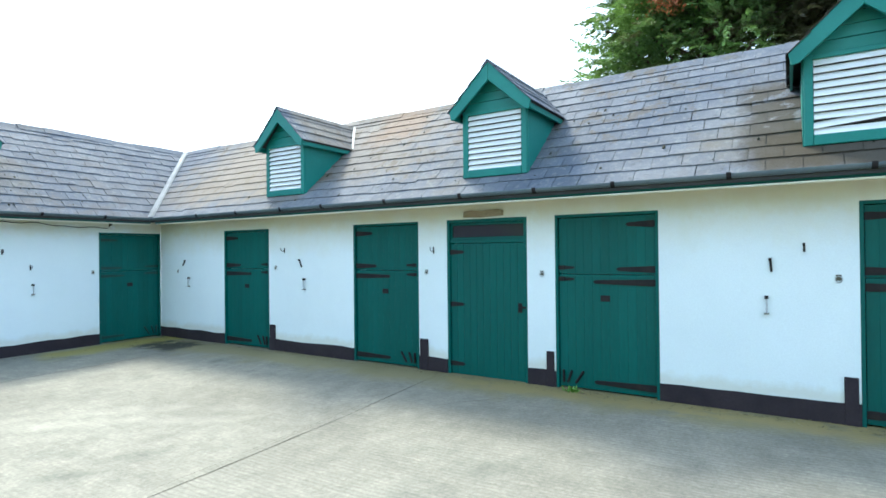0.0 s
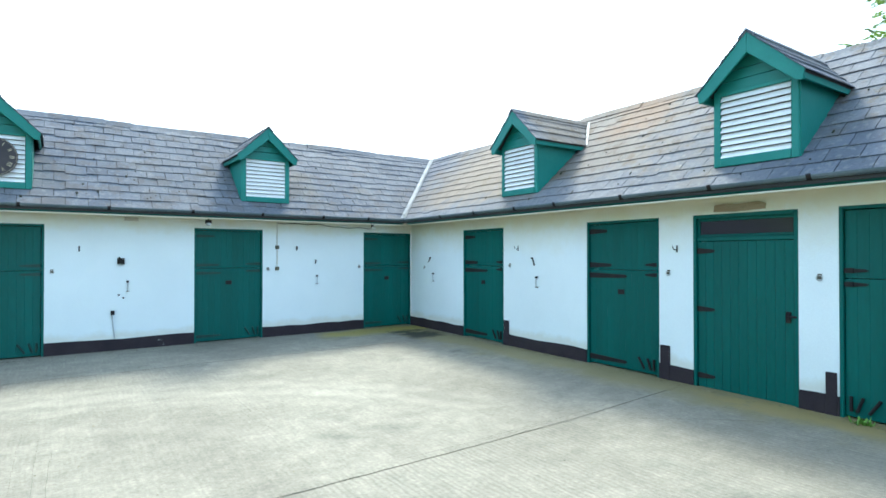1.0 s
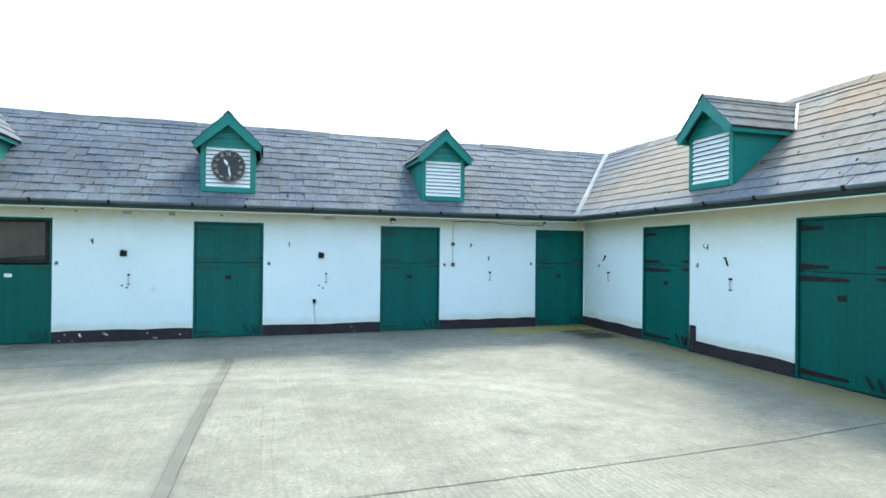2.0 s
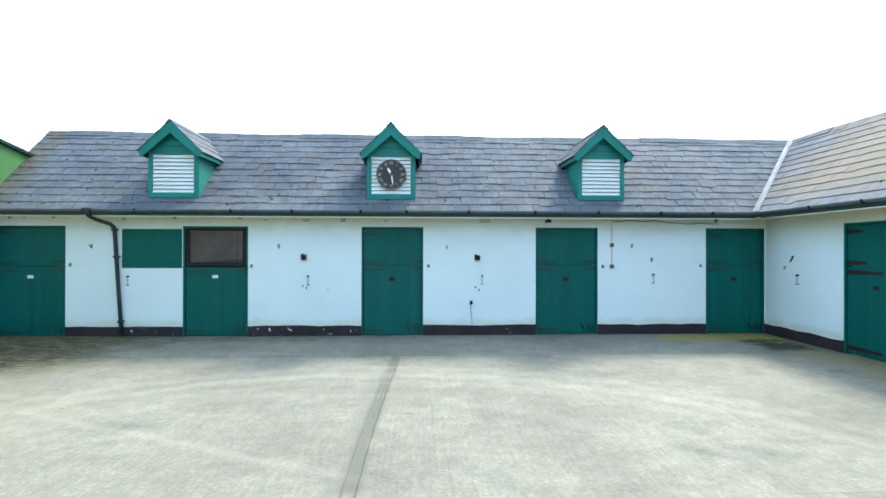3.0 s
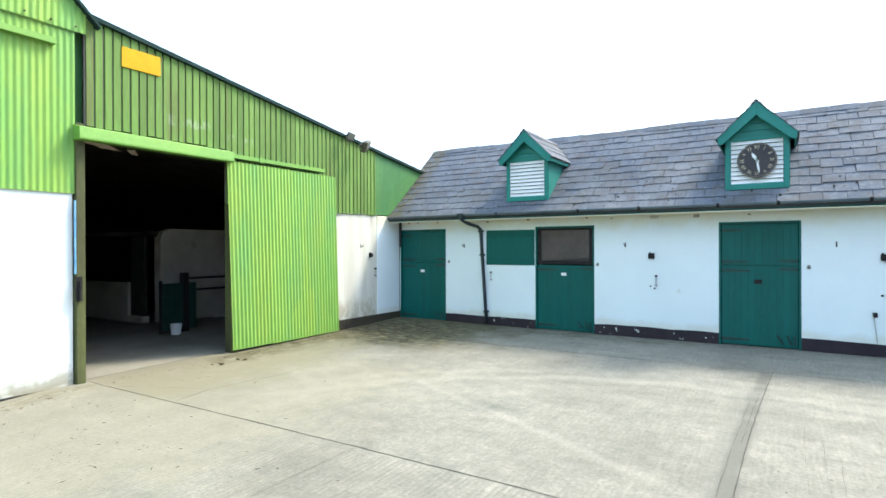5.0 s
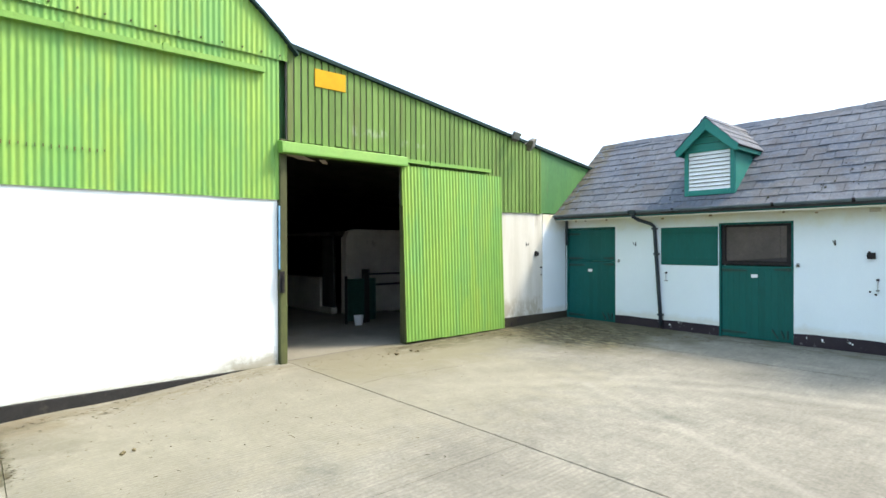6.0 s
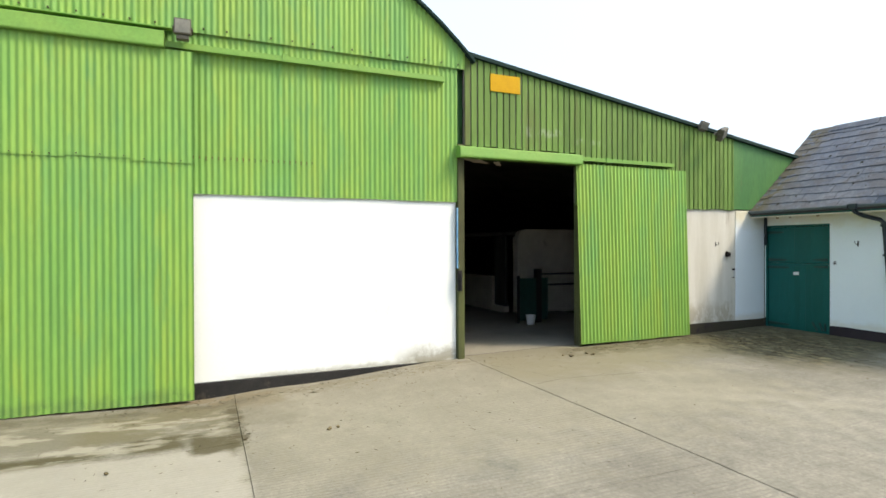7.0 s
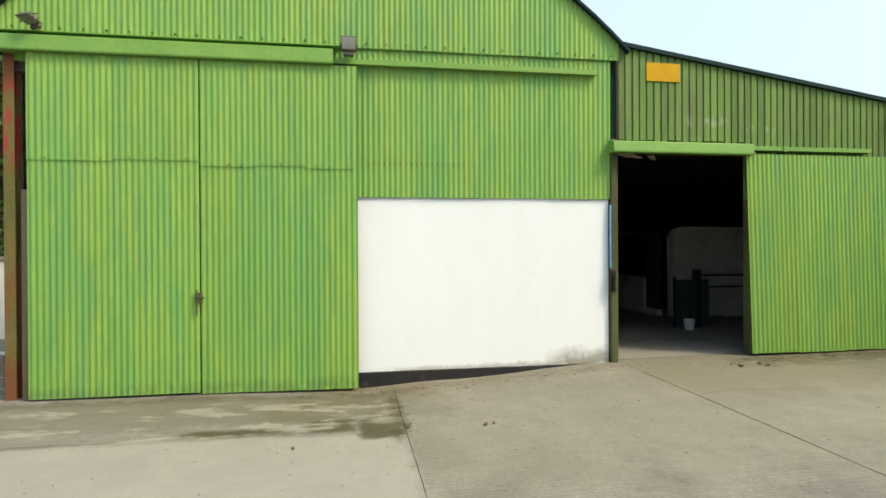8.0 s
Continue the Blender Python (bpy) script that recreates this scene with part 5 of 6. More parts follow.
ringa = [bm.verts.new((0.105 * math.cos(a), 0.105 * math.sin(a), 0)) for a in [2 * math.pi * k / 20 for k in range(20)]]
ringb = [bm.verts.new((0.14 * math.cos(a), 0.14 * math.sin(a), 0.27)) for a in [2 * math.pi * k / 20 for k in range(20)]]
ringc = [bm.verts.new((0.132 * math.cos(a), 0.132 * math.sin(a), 0.27)) for a in [2 * math.pi * k / 20 for k in range(20)]]
ringd = [bm.verts.new((0.10 * math.cos(a), 0.10 * math.sin(a), 0.02)) for a in [2 * math.pi * k / 20 for k in range(20)]]
for p, q in ((ringa, ringb), (ringb, ringc), (ringc, ringd)):
    for k in range(20):
        bm.faces.new((p[k], p[(k + 1) % 20], q[(k + 1) % 20], q[k]))
bm.faces.new(ringa[::-1])
bm.faces.new(ringd)
bucket = part("bucket", bm, M_WHITE)
bucket.matrix_world = pose(-10.55, 7.22, ground_z(-10.55, 7.22) + 0.002) @ Matrix.Scale(0.8, 4)
tagged(bucket, "white plastic bucket on the barn floor", "bucket")
for k, (yy, xx, length, rz) in enumerate(((4.62, -9.2, 0.32, 8), (5.35, -9.6, 0.66, -10), (5.86, -9.6, 0.28, 22))):
    bm = bmesh.new()
    rim = [(length * (j / 6 - 0.5), 0.05 * math.sin(math.pi * min(1, max(0.08, j / 6))) * (1 + 0.25 * math.sin(j * 2.1 + k))) for j in range(7)]
    prism(bm, rim + [(p, -0.5 * q - 0.01 * (n % 2)) for n, (p, q) in enumerate(rim[::-1])], "x", -0.004, 0.004)
    o = part("lining_scrap", bm, M_LINING, bevel=0)
    o.matrix_world = pose(xx, yy, 3.40 - 0.04 * k, -10, 35, rz)
    tagged(o, "torn scrap of pale lining hanging under the barn roof", "lining", "lining scraps")


# ---- trees ----
def tree(name, x, y, height, radius, base, material, label, seed, clumps=260, leaves=150, girth=0.28, taper=(2.2, 0.6)):
    """A tapered trunk with limbs and a crown of small leaf sprays in uneven clumps."""
    r = random.Random(seed)
    z0 = ground_z(x, y)
    t = thing(name, pose(x, y, z0), label, "tree", "trees behind the stables")
    bm = bmesh.new()
    n = 8
    pts = [(0.12 * math.sin(k * 1.3 + seed), 0.12 * math.cos(k * 1.7 + seed), height * 0.9 * k / n) for k in range(n + 1)]
    rings = []
    for k, p in enumerate(pts):
        rad = girth * (1 - 0.85 * k / n)
        rings.append([bm.verts.new((p[0] + rad * math.cos(a), p[1] + rad * math.sin(a), p[2])) for a in [2 * math.pi * s / 10 for s in range(10)]])
    for a, b in zip(rings, rings[1:]):
        for s in range(10):
            bm.faces.new((a[s], a[(s + 1) % 10], b[(s + 1) % 10], b[s]))
    centres = []
    for k in range(clumps):
        h = r.random() ** 0.8
        zz = base + (height - base) * h
        prof = radius * (1 - h ** taper[0]) ** taper[1] * (0.75 + 0.35 * r.random())
        a = r.uniform(0, 2 * math.pi)
        d = prof * (0.30 + 0.70 * r.random() ** 0.5)
        centres.append(Vector((d * math.cos(a), d * math.sin(a), zz)))
    for c in centres[::6]:
        rod(bm, ((0, 0, max(0.5, c.z - 1.2)), (c.x * 0.5, c.y * 0.5, c.z - 0.5), tuple(c)), 0.03, 5)
    part("trunk", bm, M_BARK, t)
    verts, faces = [], []
    for c in centres:
        out = Vector((c.x, c.y, 0)).normalized()
        for _ in range(leaves // 18):
            o = c + Vector((r.gauss(0, 0.34), r.gauss(0, 0.34), r.gauss(0, 0.28)))
            u = (out * 0.8 + Vector((r.gauss(0, 0.55), r.gauss(0, 0.55), r.gauss(0.12, 0.35)))).normalized()
            across = u.cross(Vector((r.gauss(0, 0.35), r.gauss(0, 0.35), 1))).normalized()
            length = r.uniform(0.3, 0.75)
            for k in range(26):
                f = k / 25
                p = o + u * length * f + Vector((0, 0, -0.28 * length * f * f))
                d = (u * 0.75 + across * (1 if k % 2 else -1) * r.uniform(0.5, 1.1) + Vector((0, 0, r.gauss(-0.1, 0.18)))).normalized()
                l, w = r.uniform(0.09, 0.20) * (1.15 - 0.6 * f), r.uniform(0.020, 0.042)
                v = d.cross(Vector((r.gauss(0, 0.4), r.gauss(0, 0.4), 1))).normalized() * w
                n = len(verts)
                verts += [tuple(p), tuple(p + d * l * 0.45 + v), tuple(p + d * l), tuple(p + d * l * 0.45 - v)]
                faces += [(n, n + 1, n + 2, n + 3)]
    me = bpy.data.meshes.new("crown")
    me.from_pydata(verts, [], faces)
    me.materials.append(material)
    o = new("crown", me)
    o.parent = t
    return t


conifer = tree("conifer_tree", 16.8, 1.7, 11.8, 5.4, 1.0, M_LEAF, "tall dense dark green tree behind the stable roof", 1, 1000, 230, taper=(1.5, 0.9))
tree("conifer_tree", 17.6, -3.4, 12.5, 3.8, 1.0, M_LEAF, "tall dense dark green tree behind the stable roof", 2, 800, 200)
r = random.Random(3)
verts, faces = [], []
for _ in range(900):
    o = Vector((-3.1 + r.gauss(0, 0.12), 0.55 + r.gauss(0, 0.24), 7.60 + r.gauss(0, 0.22)))
    u = Vector((-0.6 + r.gauss(0, 0.5), r.gauss(0, 0.7), r.gauss(0.3, 0.5))).normalized()
    v = u.cross(Vector((r.gauss(0, 1), r.gauss(0, 1), r.gauss(0, 1)))).normalized() * r.uniform(0.008, 0.02)
    l, k = r.uniform(0.06, 0.14), len(verts)
    verts += [tuple(o), tuple(o + u * l * 0.5 + v), tuple(o + u * l), tuple(o + u * l * 0.5 - v)]
    faces.append((k, k + 1, k + 2, k + 3))
me = bpy.data.meshes.new("dead_spray")
me.from_pydata(verts, [], faces)
me.materials.append(M_LEAF_RED)
dead_spray = new("dead_spray", me)
dead_spray.parent = conifer
tagged(dead_spray, "rust-coloured dead spray")
tree("hedge_tree", -17.0, -9.4, 9.0, 3.0, 0.3, M_LEAF, "green hedge tree beyond the barn end", 4, 460)
tree("hedge_tree", -20.5, -12.5, 9.5, 3.4, 0.3, M_LEAF, "green hedge tree beyond the barn end", 5, 460)
stone = thing("garden_wall", pose(0, 0, 0), "pale rendered low wall beyond the barn end", "wall")
block("wall", (-13.6, -13.3, -11.0, -6.6, -0.5, 1.45), M_RENDER_OLD, stone)
block("coping", (-13.64, -13.26, -11.0, -6.6, 1.45, 1.52), M_BLOCK, stone)
sl = thing("sleeper_stack", pose(0, 0, 0), "stack of dark timber sleepers by the barn end", "sleepers")
for k in range(4):
    block("sleeper", (-8.46 + 0.02 * k, -8.22 + 0.01 * k, -6.6, -4.22, -0.33 + 0.155 * k, -0.187 + 0.155 * k), M_DARK, sl, bevel=0.012)
    block("batten", (-8.40, -8.215, -6.6, -4.22, -0.187 + 0.155 * k, -0.175 + 0.155 * k), M_LEAD, sl, bevel=0)
rail = thing("blue_rail", pose(0, 0, 0), "blue painted tube rail by the barn end", "rail")
bm = bmesh.new()
rod(bm, ((-11.0, -6.05, -0.27), (-11.0, -6.05, 1.0), (-11.3, -7.0, 1.2)), 0.035)
part("tube", bm, M_BLUE, rail)

# ---- things fixed to the stable walls ----
def on_wall(wing_m, u, z):
    return wing_m @ Matrix.Translation((u, 0, z))


def wall_hook(m):
    t = thing("wall_hook", m, "small black iron hook screwed to the white wall", "hook", "wall hooks")
    block("plate", (-0.010, 0.010, -0.006, 0, -0.045, 0.045), M_IRON, t, bevel=0.002)
    bm = bmesh.new()
    rod(bm, ((0, -0.006, 0.0), (0, -0.05, -0.015), (-0.004, -0.075, 0.0), (-0.01, -0.08, 0.04)), 0.0055)
    part("prong", bm, M_IRON, t)
    return t


def tie_ring(m):
    t = thing("tie_ring", m, "small iron tether ring on the white wall", "ring", "tether rings")
    block("plate", (-0.022, 0.022, -0.006, 0, -0.028, 0.028), M_GREYBOX, t, bevel=0.002)
    bm = bmesh.new()
    rod(bm, [(0.028 * math.cos(a), -0.014, -0.015 + 0.028 * math.sin(a)) for a in [2 * math.pi * k / 14 for k in range(15)]], 0.005, 6)
    part("ring", bm, M_LEAD, t)
    return t


def bar_holder(m, tilt=0.0):
    t = thing("bar_holder", m @ Euler((0, tilt, 0)).to_matrix().to_4x4(), "upright iron bar holder with two feet on the white wall", "bracket", "bar holders")
    block("upper_foot", (-0.017, 0.017, -0.045, 0, 0.060, 0.092), M_IRON, t, bevel=0.003)
    block("lower_foot", (-0.022, 0.022, -0.045, 0, -0.093, -0.080), M_GREYBOX, t, bevel=0.003)
    bm = bmesh.new()
    rod(bm, ((0, -0.036, 0.06), (0, -0.036, -0.085)), 0.009)
    part("bar", bm, M_LEAD, t)
    return t


def slide_bar(m, tilt):
    t = thing("saddle_peg", m @ Euler((0, tilt, 0)).to_matrix().to_4x4(), "black iron bar leaning on the white wall", "bracket", "leaning brackets")
    block("bar", (-0.011, 0.011, -0.02, 0, -0.07, 0.07), M_IRON, t)
    block("peg", (-0.015, 0.015, -0.035, -0.02, 0.045, 0.07), M_IRON, t)
    return t


def switch_box(m, size=0.05):
    t = thing("wall_box", m, "small dark metal box on the white wall", "box", "wall boxes")
    block("body", (-size, size, -0.05, 0, -size * 1.1, size * 0.9), M_IRON, t)
    block("tab", (-size * 0.75, -size * 0.25, -0.04, 0, size * 0.9, size * 1.3), M_IRON, t)
    block("lip", (-size * 1.15, size * 1.15, -0.055, -0.05, -size * 0.2, size * 0.1), M_IRON, t, bevel=0.001)
    return t


for u, z in ((-6.13, 1.72), (-2.65, 1.72), (0.57, 1.71), (4.23, 1.74)):
    wall_hook(on_wall(WING_A, u, z))
for u, z in ((3.74, 1.72), (6.78, 1.69), (11.10, 1.67)):
    wall_hook(on_wall(WING_B, u, z))
for u, z in ((-6.52, 1.37), (-3.17, 1.35), (0.21, 1.35), (3.65, 1.34), (5.63, 1.36)):
    tie_ring(on_wall(WING_A, u, z))
for u, z in ((0.62, 1.34), (3.52, 1.43), (6.66, 1.39), (8.39, 1.39), (11.37, 1.38)):
    tie_ring(on_wall(WING_B, u, z))
for u, z in ((-5.46, 1.07), (-2.10, 1.07), (1.26, 1.08), (4.66, 1.10)):
    bar_holder(on_wall(WING_A, u, z))
for u, z in ((1.0, 1.13), (4.22, 1.16), (10.78, 1.10)):
    bar_holder(on_wall(WING_B, u, z))
for u, z in ((-2.18, 1.52), (1.16, 1.51)):
    switch_box(on_wall(WING_A, u, z))
wall_hook(on_wall(WING_A, 4.63, 1.47))
slide_bar(on_wall(WING_B, 0.83, 1.50), radians(40))
slide_bar(on_wall(WING_B, 4.13, 1.50), radians(-22))
slide_bar(on_wall(WING_B, 10.82, 1.50), radians(-5))
BARN_FACE = Matrix.Translation((GX - 0.010, 0, 0)) @ pose(0, 0, 0, 0, 0, 90)
wall_hook(BARN_FACE @ Matrix.Translation((9.82, 0, 1.72)))
switch_box(BARN_FACE @ Matrix.Translation((10.14, 0, 1.52)), 0.045)
bar_holder(BARN_FACE @ Matrix.Translation((10.30, 0, 1.14)))

# small marks left by old fittings
for u, z in ((-2.2, 0.96), (-2.13, 0.92), (1.13, 0.93), (1.2, 0.88)):
    o = block("fixing_stub", (-0.014, 0.014, -0.012, 0, -0.014, 0.014), M_IRON)
    o.matrix_world = on_wall(WING_A, u, z)
    tagged(o, "rusty fixing stub in the white wall", "fixing", "fixing stubs")

for u, z, w in ((-7.62, 2.25, 0.03), (-7.36, 2.25, 0.022), (-6.82, 2.255, 0.026), (-5.54, 2.23, 0.026), (-4.6, 2.25, 0.03), (-3.38, 2.25, 0.022), (-2.90, 2.22, 0.02), (-0.62, 2.22, 0.022)):
    o = block("joist_end", (-w, w, -0.02, 0, -w * 0.6, w * 0.6), M_WOOD)
    o.matrix_world = on_wall(WING_A, u, z)
    tagged(o, "brown timber joist end showing under the eaves", "joist end", "joist ends")
# water pipe stub, cable with its boxes, small lamps
t = thing("water_pipe", on_wall(WING_A, 1.05, 0), "thin grey water pipe with a tap on the white wall", "pipe")
bm = bmesh.new()
rod(bm, ((0.02, -0.02, 0.2), (0.0, -0.02, 0.4), (-0.02, -0.02, 0.6)), 0.008)
part("pipe", bm, M_LEAD, t)
block("tap", (-0.035, 0.02, -0.05, 0, 0.60, 0.67), M_IRON, t)
t = thing("wall_conduit", on_wall(WING_A, 3.83, 0), "pale cable conduit with two junction boxes", "conduit")
bm = bmesh.new()
rod(bm, ((0, -0.012, 1.34), (0, -0.012, 2.3)), 0.010)
part("tube", bm, M_RENDER_OLD, t)
for z in (1.34, 1.76):
    block("junction_box", (-0.035, 0.035, -0.04, 0, z - 0.035, z + 0.035), M_GREYBOX, t)
t = thing("eaves_cable", on_wall(WING_A, 0, 0), "slack dark cable clipped under the eaves", "cable")
bm = bmesh.new()
rod(bm, [(3.85 + 2.05 * k / 16, -0.015, 2.235 - 0.045 * smooth_step(0.45, 0.62, k / 16) - 0.012 * math.sin(k * 1.7)) for k in range(17)], 0.006)
part("cable", bm, M_IRON, t)
t = thing("wall_lamp", on_wall(WING_A, 5.94, 2.20), "small white sensor lamp above the stable door", "lamp")
block("mount", (-0.02, 0.02, -0.06, 0, 0.0, 0.10), M_GREYBOX, t)
bm = bmesh.new()
bmesh.ops.create_icosphere(bm, subdivisions=2, radius=0.045, matrix=Matrix.Translation((0, -0.09, -0.005)))
part("globe", bm, M_WHITE, t, smooth=True)
t = thing("hanging_lamp", on_wall(WING_A, 2.49, 2.17), "small lamp hanging on a bracket over the door", "lamp")
bm = bmesh.new()
rod(bm, ((0, -0.30, 0.19), (0, -0.30, 0.03)), 0.012)
part("stem", bm, M_IRON, t)
bm = bmesh.new()
bmesh.ops.create_icosphere(bm, subdivisions=2, radius=0.05, matrix=Matrix.Translation((0, -0.30, -0.01)) @ Matrix.Diagonal((1, 1, 0.7, 1)))
part("bulb", bm, M_LEAD, t, smooth=True)
bm = bmesh.new()
rod(bm, ((-0.05, -0.30, 0.035), (0.05, -0.30, 0.035)), 0.035, 10)
part("holder", bm, M_IRON, t)
for u, w in ((-2.13, 0.16), (-1.43, 0.10), (1.31, 0.22)):
    t = thing("wall_vent", on_wall(WING_A, u, 2.225), "small rusty ventilation brick under the eaves", "vent", "eaves vents")
    block("frame", (-w / 2, w / 2, -0.010, 0, -0.035, 0.035), M_RENDER_OLD, t)
    for k in range(3):
        block("bar", (-w / 2 + 0.01, w / 2 - 0.01, -0.013, -0.010, -0.022 + 0.018 * k, -0.016 + 0.018 * k), M_WOOD, t, bevel=0.001)

# downpipe of the clock wing
t = thing("downpipe", WING_A, "black plastic downpipe leaning on the stable wall", "pipe")
bm = bmesh.new()
rod(bm, ((-5.93, EAVE_Y - 0.02, 2.34), (-5.93, EAVE_Y - 0.02, 2.27), (-5.88, -0.30, 2.20), (-5.74, -0.10, 2.13), (-5.69, -0.06, 2.07), (-5.685, -0.055, 2.0), (-5.60, -0.055, 0.75), (-5.55, -0.055, 0.07)), 0.036, 12)
part("tube", bm, M_PIPE, t, smooth=True)
for z, x in ((2.03, -5.688), (1.52, -5.652), (0.30, -5.566)):
    block("clip", (x - 0.05, x + 0.05, -0.09, 0, z - 0.02, z + 0.02), M_PIPE, t)
bm = bmesh.new()
prism(bm, ((-6.0, 2.40), (-5.86, 2.40), (-5.88, 2.31), (-5.98, 2.31)), "y", EAVE_Y - 0.09, EAVE_Y + 0.03)
part("outlet", bm, M_PIPE, t)

# second pipe in the corner by the barn
t = thing("corner_pipe", WING_A, "dark pipe in the corner beside the barn wall", "pipe")
bm = bmesh.new()
rod(bm, ((-7.86, -0.03, 2.33), (-7.86, -0.03, 1.7)), 0.03, 10)
part("tube", bm, M_PIPE, t, smooth=True)

# ---- clock ----
clock = thing("clock", WING_A @ Matrix.Translation((-0.50, -0.215, 3.085)), "round black clock with gilt numerals and white pointers", "clock")
R = 0.285
bm = bmesh.new()
rim = [(R * math.cos(a), R * math.sin(a)) for a in [2 * math.pi * k / 48 for k in range(48)]]
prism(bm, rim, "y", -0.03, 0.0)
part("dial", bm, M_BLACK, clock, "black dial", bevel=0.004)
for ro in (R * 0.965,):
    bm = bmesh.new()
    for k in range(48):
        a, b = 2 * math.pi * k / 48, 2 * math.pi * (k + 1) / 48
        vs = [bm.verts.new((q * math.cos(c), -0.033, q * math.sin(c))) for q, c in ((ro, a), (ro, b), (ro - 0.004, b), (ro - 0.004, a))]
        bm.faces.new(vs)
    bmesh.ops.remove_doubles(bm, verts=bm.verts[:], dist=0.0005)
    bmesh.ops.solidify(bm, geom=bm.faces[:], thickness=0.002)
    part("gilt_ring", bm, M_GOLD, clock)
for k, text in enumerate("XII I II III IIII V VI VII VIII IX X XI".split()):
    cu = bpy.data.curves.new("numeral", "FONT")
    cu.body, cu.size, cu.align_x, cu.align_y, cu.extrude = text, 0.082, "CENTER", "CENTER", 0.002
    tmp = bpy.data.objects.new("numeral", cu)
    scene.collection.objects.link(tmp)
    me = bpy.data.meshes.new_from_object(tmp.evaluated_get(bpy.context.evaluated_depsgraph_get()))
    bpy.data.objects.remove(tmp)
    me.materials.clear()
    me.materials.append(M_GOLD)
    o = new("numeral", me)
    o.parent = clock
    a = radians(30 * k)
    o.matrix_local = Matrix.Translation((0.212 * math.sin(a), -0.034, 0.212 * math.cos(a))) @ Euler((0, a, 0)).to_matrix().to_4x4() @ Euler((radians(90), 0, 0)).to_matrix().to_4x4() @ Matrix.Diagonal((0.8, 1, 1, 1))
for ang, length, wide in ((329, 0.15, 0.024), (170, 0.215, 0.017)):
    bm = bmesh.new()
    prism(bm, ((-wide * 0.6, -0.04), (wide * 0.6, -0.04), (wide, length * 0.6), (0, length), (-wide, length * 0.6)), "y", -0.045, -0.040)
    o = part("pointer", bm, M_WHITE, clock, "pale clock pointer")
    o.matrix_local = Euler((0, radians(ang), 0)).to_matrix().to_4x4()

# ---- floodlights on the barn ----
# grey lamp glass, lighter than the casing
M_LENS = surface("grey_lamp_glass", (0.15, 0.15, 0.125), (0.22, 0.215, 0.18), 9, 0.3, fine=40, fine_amt=0.15)


def floodlight(m, label, size=0.11, deep=0.09):
    t = thing("floodlight", m, label, "lamp", "barn floodlights")
    bm = bmesh.new()
    prism(bm, ((0.0, -size), (deep, -size * 1.1), (deep, size * 1.1), (0.0, size)), "y", -size * 1.1, size * 1.1)
    part("casing", bm, M_GREYBOX, t, bevel=0.006)
    block("lens", (deep, deep + 0.006, -size * 0.95, size * 0.95, -size * 0.9, size * 0.9), M_LENS, t, bevel=0.002)
    block("gear_box", (-0.02, 0.07, -size * 0.8, size * 0.8, -size * 1.75, -size * 1.12), M_GREYBOX, t, bevel=0.008)
    for k in range(4):
        block("cooling_fin", (-0.03, 0.0, -size + size * 0.6 * k, -size + size * 0.6 * k + 0.01, -size * 0.8, size * 0.8), M_GREYBOX, t, bevel=0.001)
    bm = bmesh.new()
    rod(bm, ((0.05, -size * 1.2, 0), (-0.06, -size * 1.2, -0.04), (-0.10, 0, -0.05), (-0.06, size * 1.2, -0.04), (0.05, size * 1.2, 0)), 0.01, 6)
    part("yoke", bm, M_GREYBOX, t)
    return t


floodlight(pose(GX + 0.18, 0.33, 4.45), "square grey floodlight on the barn gable", 0.09)
floodlight(pose(GX + 0.28, 9.62, 3.86, 25, 25, 25), "weathered floodlight tilted off the lean-to edge", 0.09)
floodlight(pose(GX + 0.18, 9.28, 3.99, -20, 20, -30), "weathered floodlight tilted off the lean-to edge", 0.07)
floodlight(pose(GX + 0.26, -3.60, 4.57, 18, 74, 0), "flat floodlight tilted down on the barn gable", 0.085, 0.03)

# ---- moss on the slates ----
r = random.Random(12)
bm = bmesh.new()
for wing_m, lo_x, hi_x, n in ((WING_A, -7.5, 5.5, 120), (WING_B, 3.0, 13.0, 60)):
    for _ in range(n):
        xx, yy = r.uniform(lo_x, hi_x), EAVE_Y + 0.1 + (RIDGE_Y - EAVE_Y - 0.2) * r.random() ** 1.6
        sx = r.uniform(0.008, 0.022)
        m = wing_m @ Matrix.Translation((xx, yy, roof_z(yy) + 0.03)) @ Euler((math.atan(PITCH), 0, 0)).to_matrix().to_4x4() @ Matrix.Diagonal((sx * r.uniform(0.6, 1.2), sx * r.uniform(1.0, 2.2), 0.012, 1))
        bmesh.ops.create_icosphere(bm, subdivisions=1, radius=1.0, matrix=m)
tagged(part("moss", bm, surface("dark_roof_moss", (0.018, 0.019, 0.012), (0.034, 0.034, 0.02), 6, 0.95)), "dark moss cushions scattered over the slates", "moss", kind="stuff")

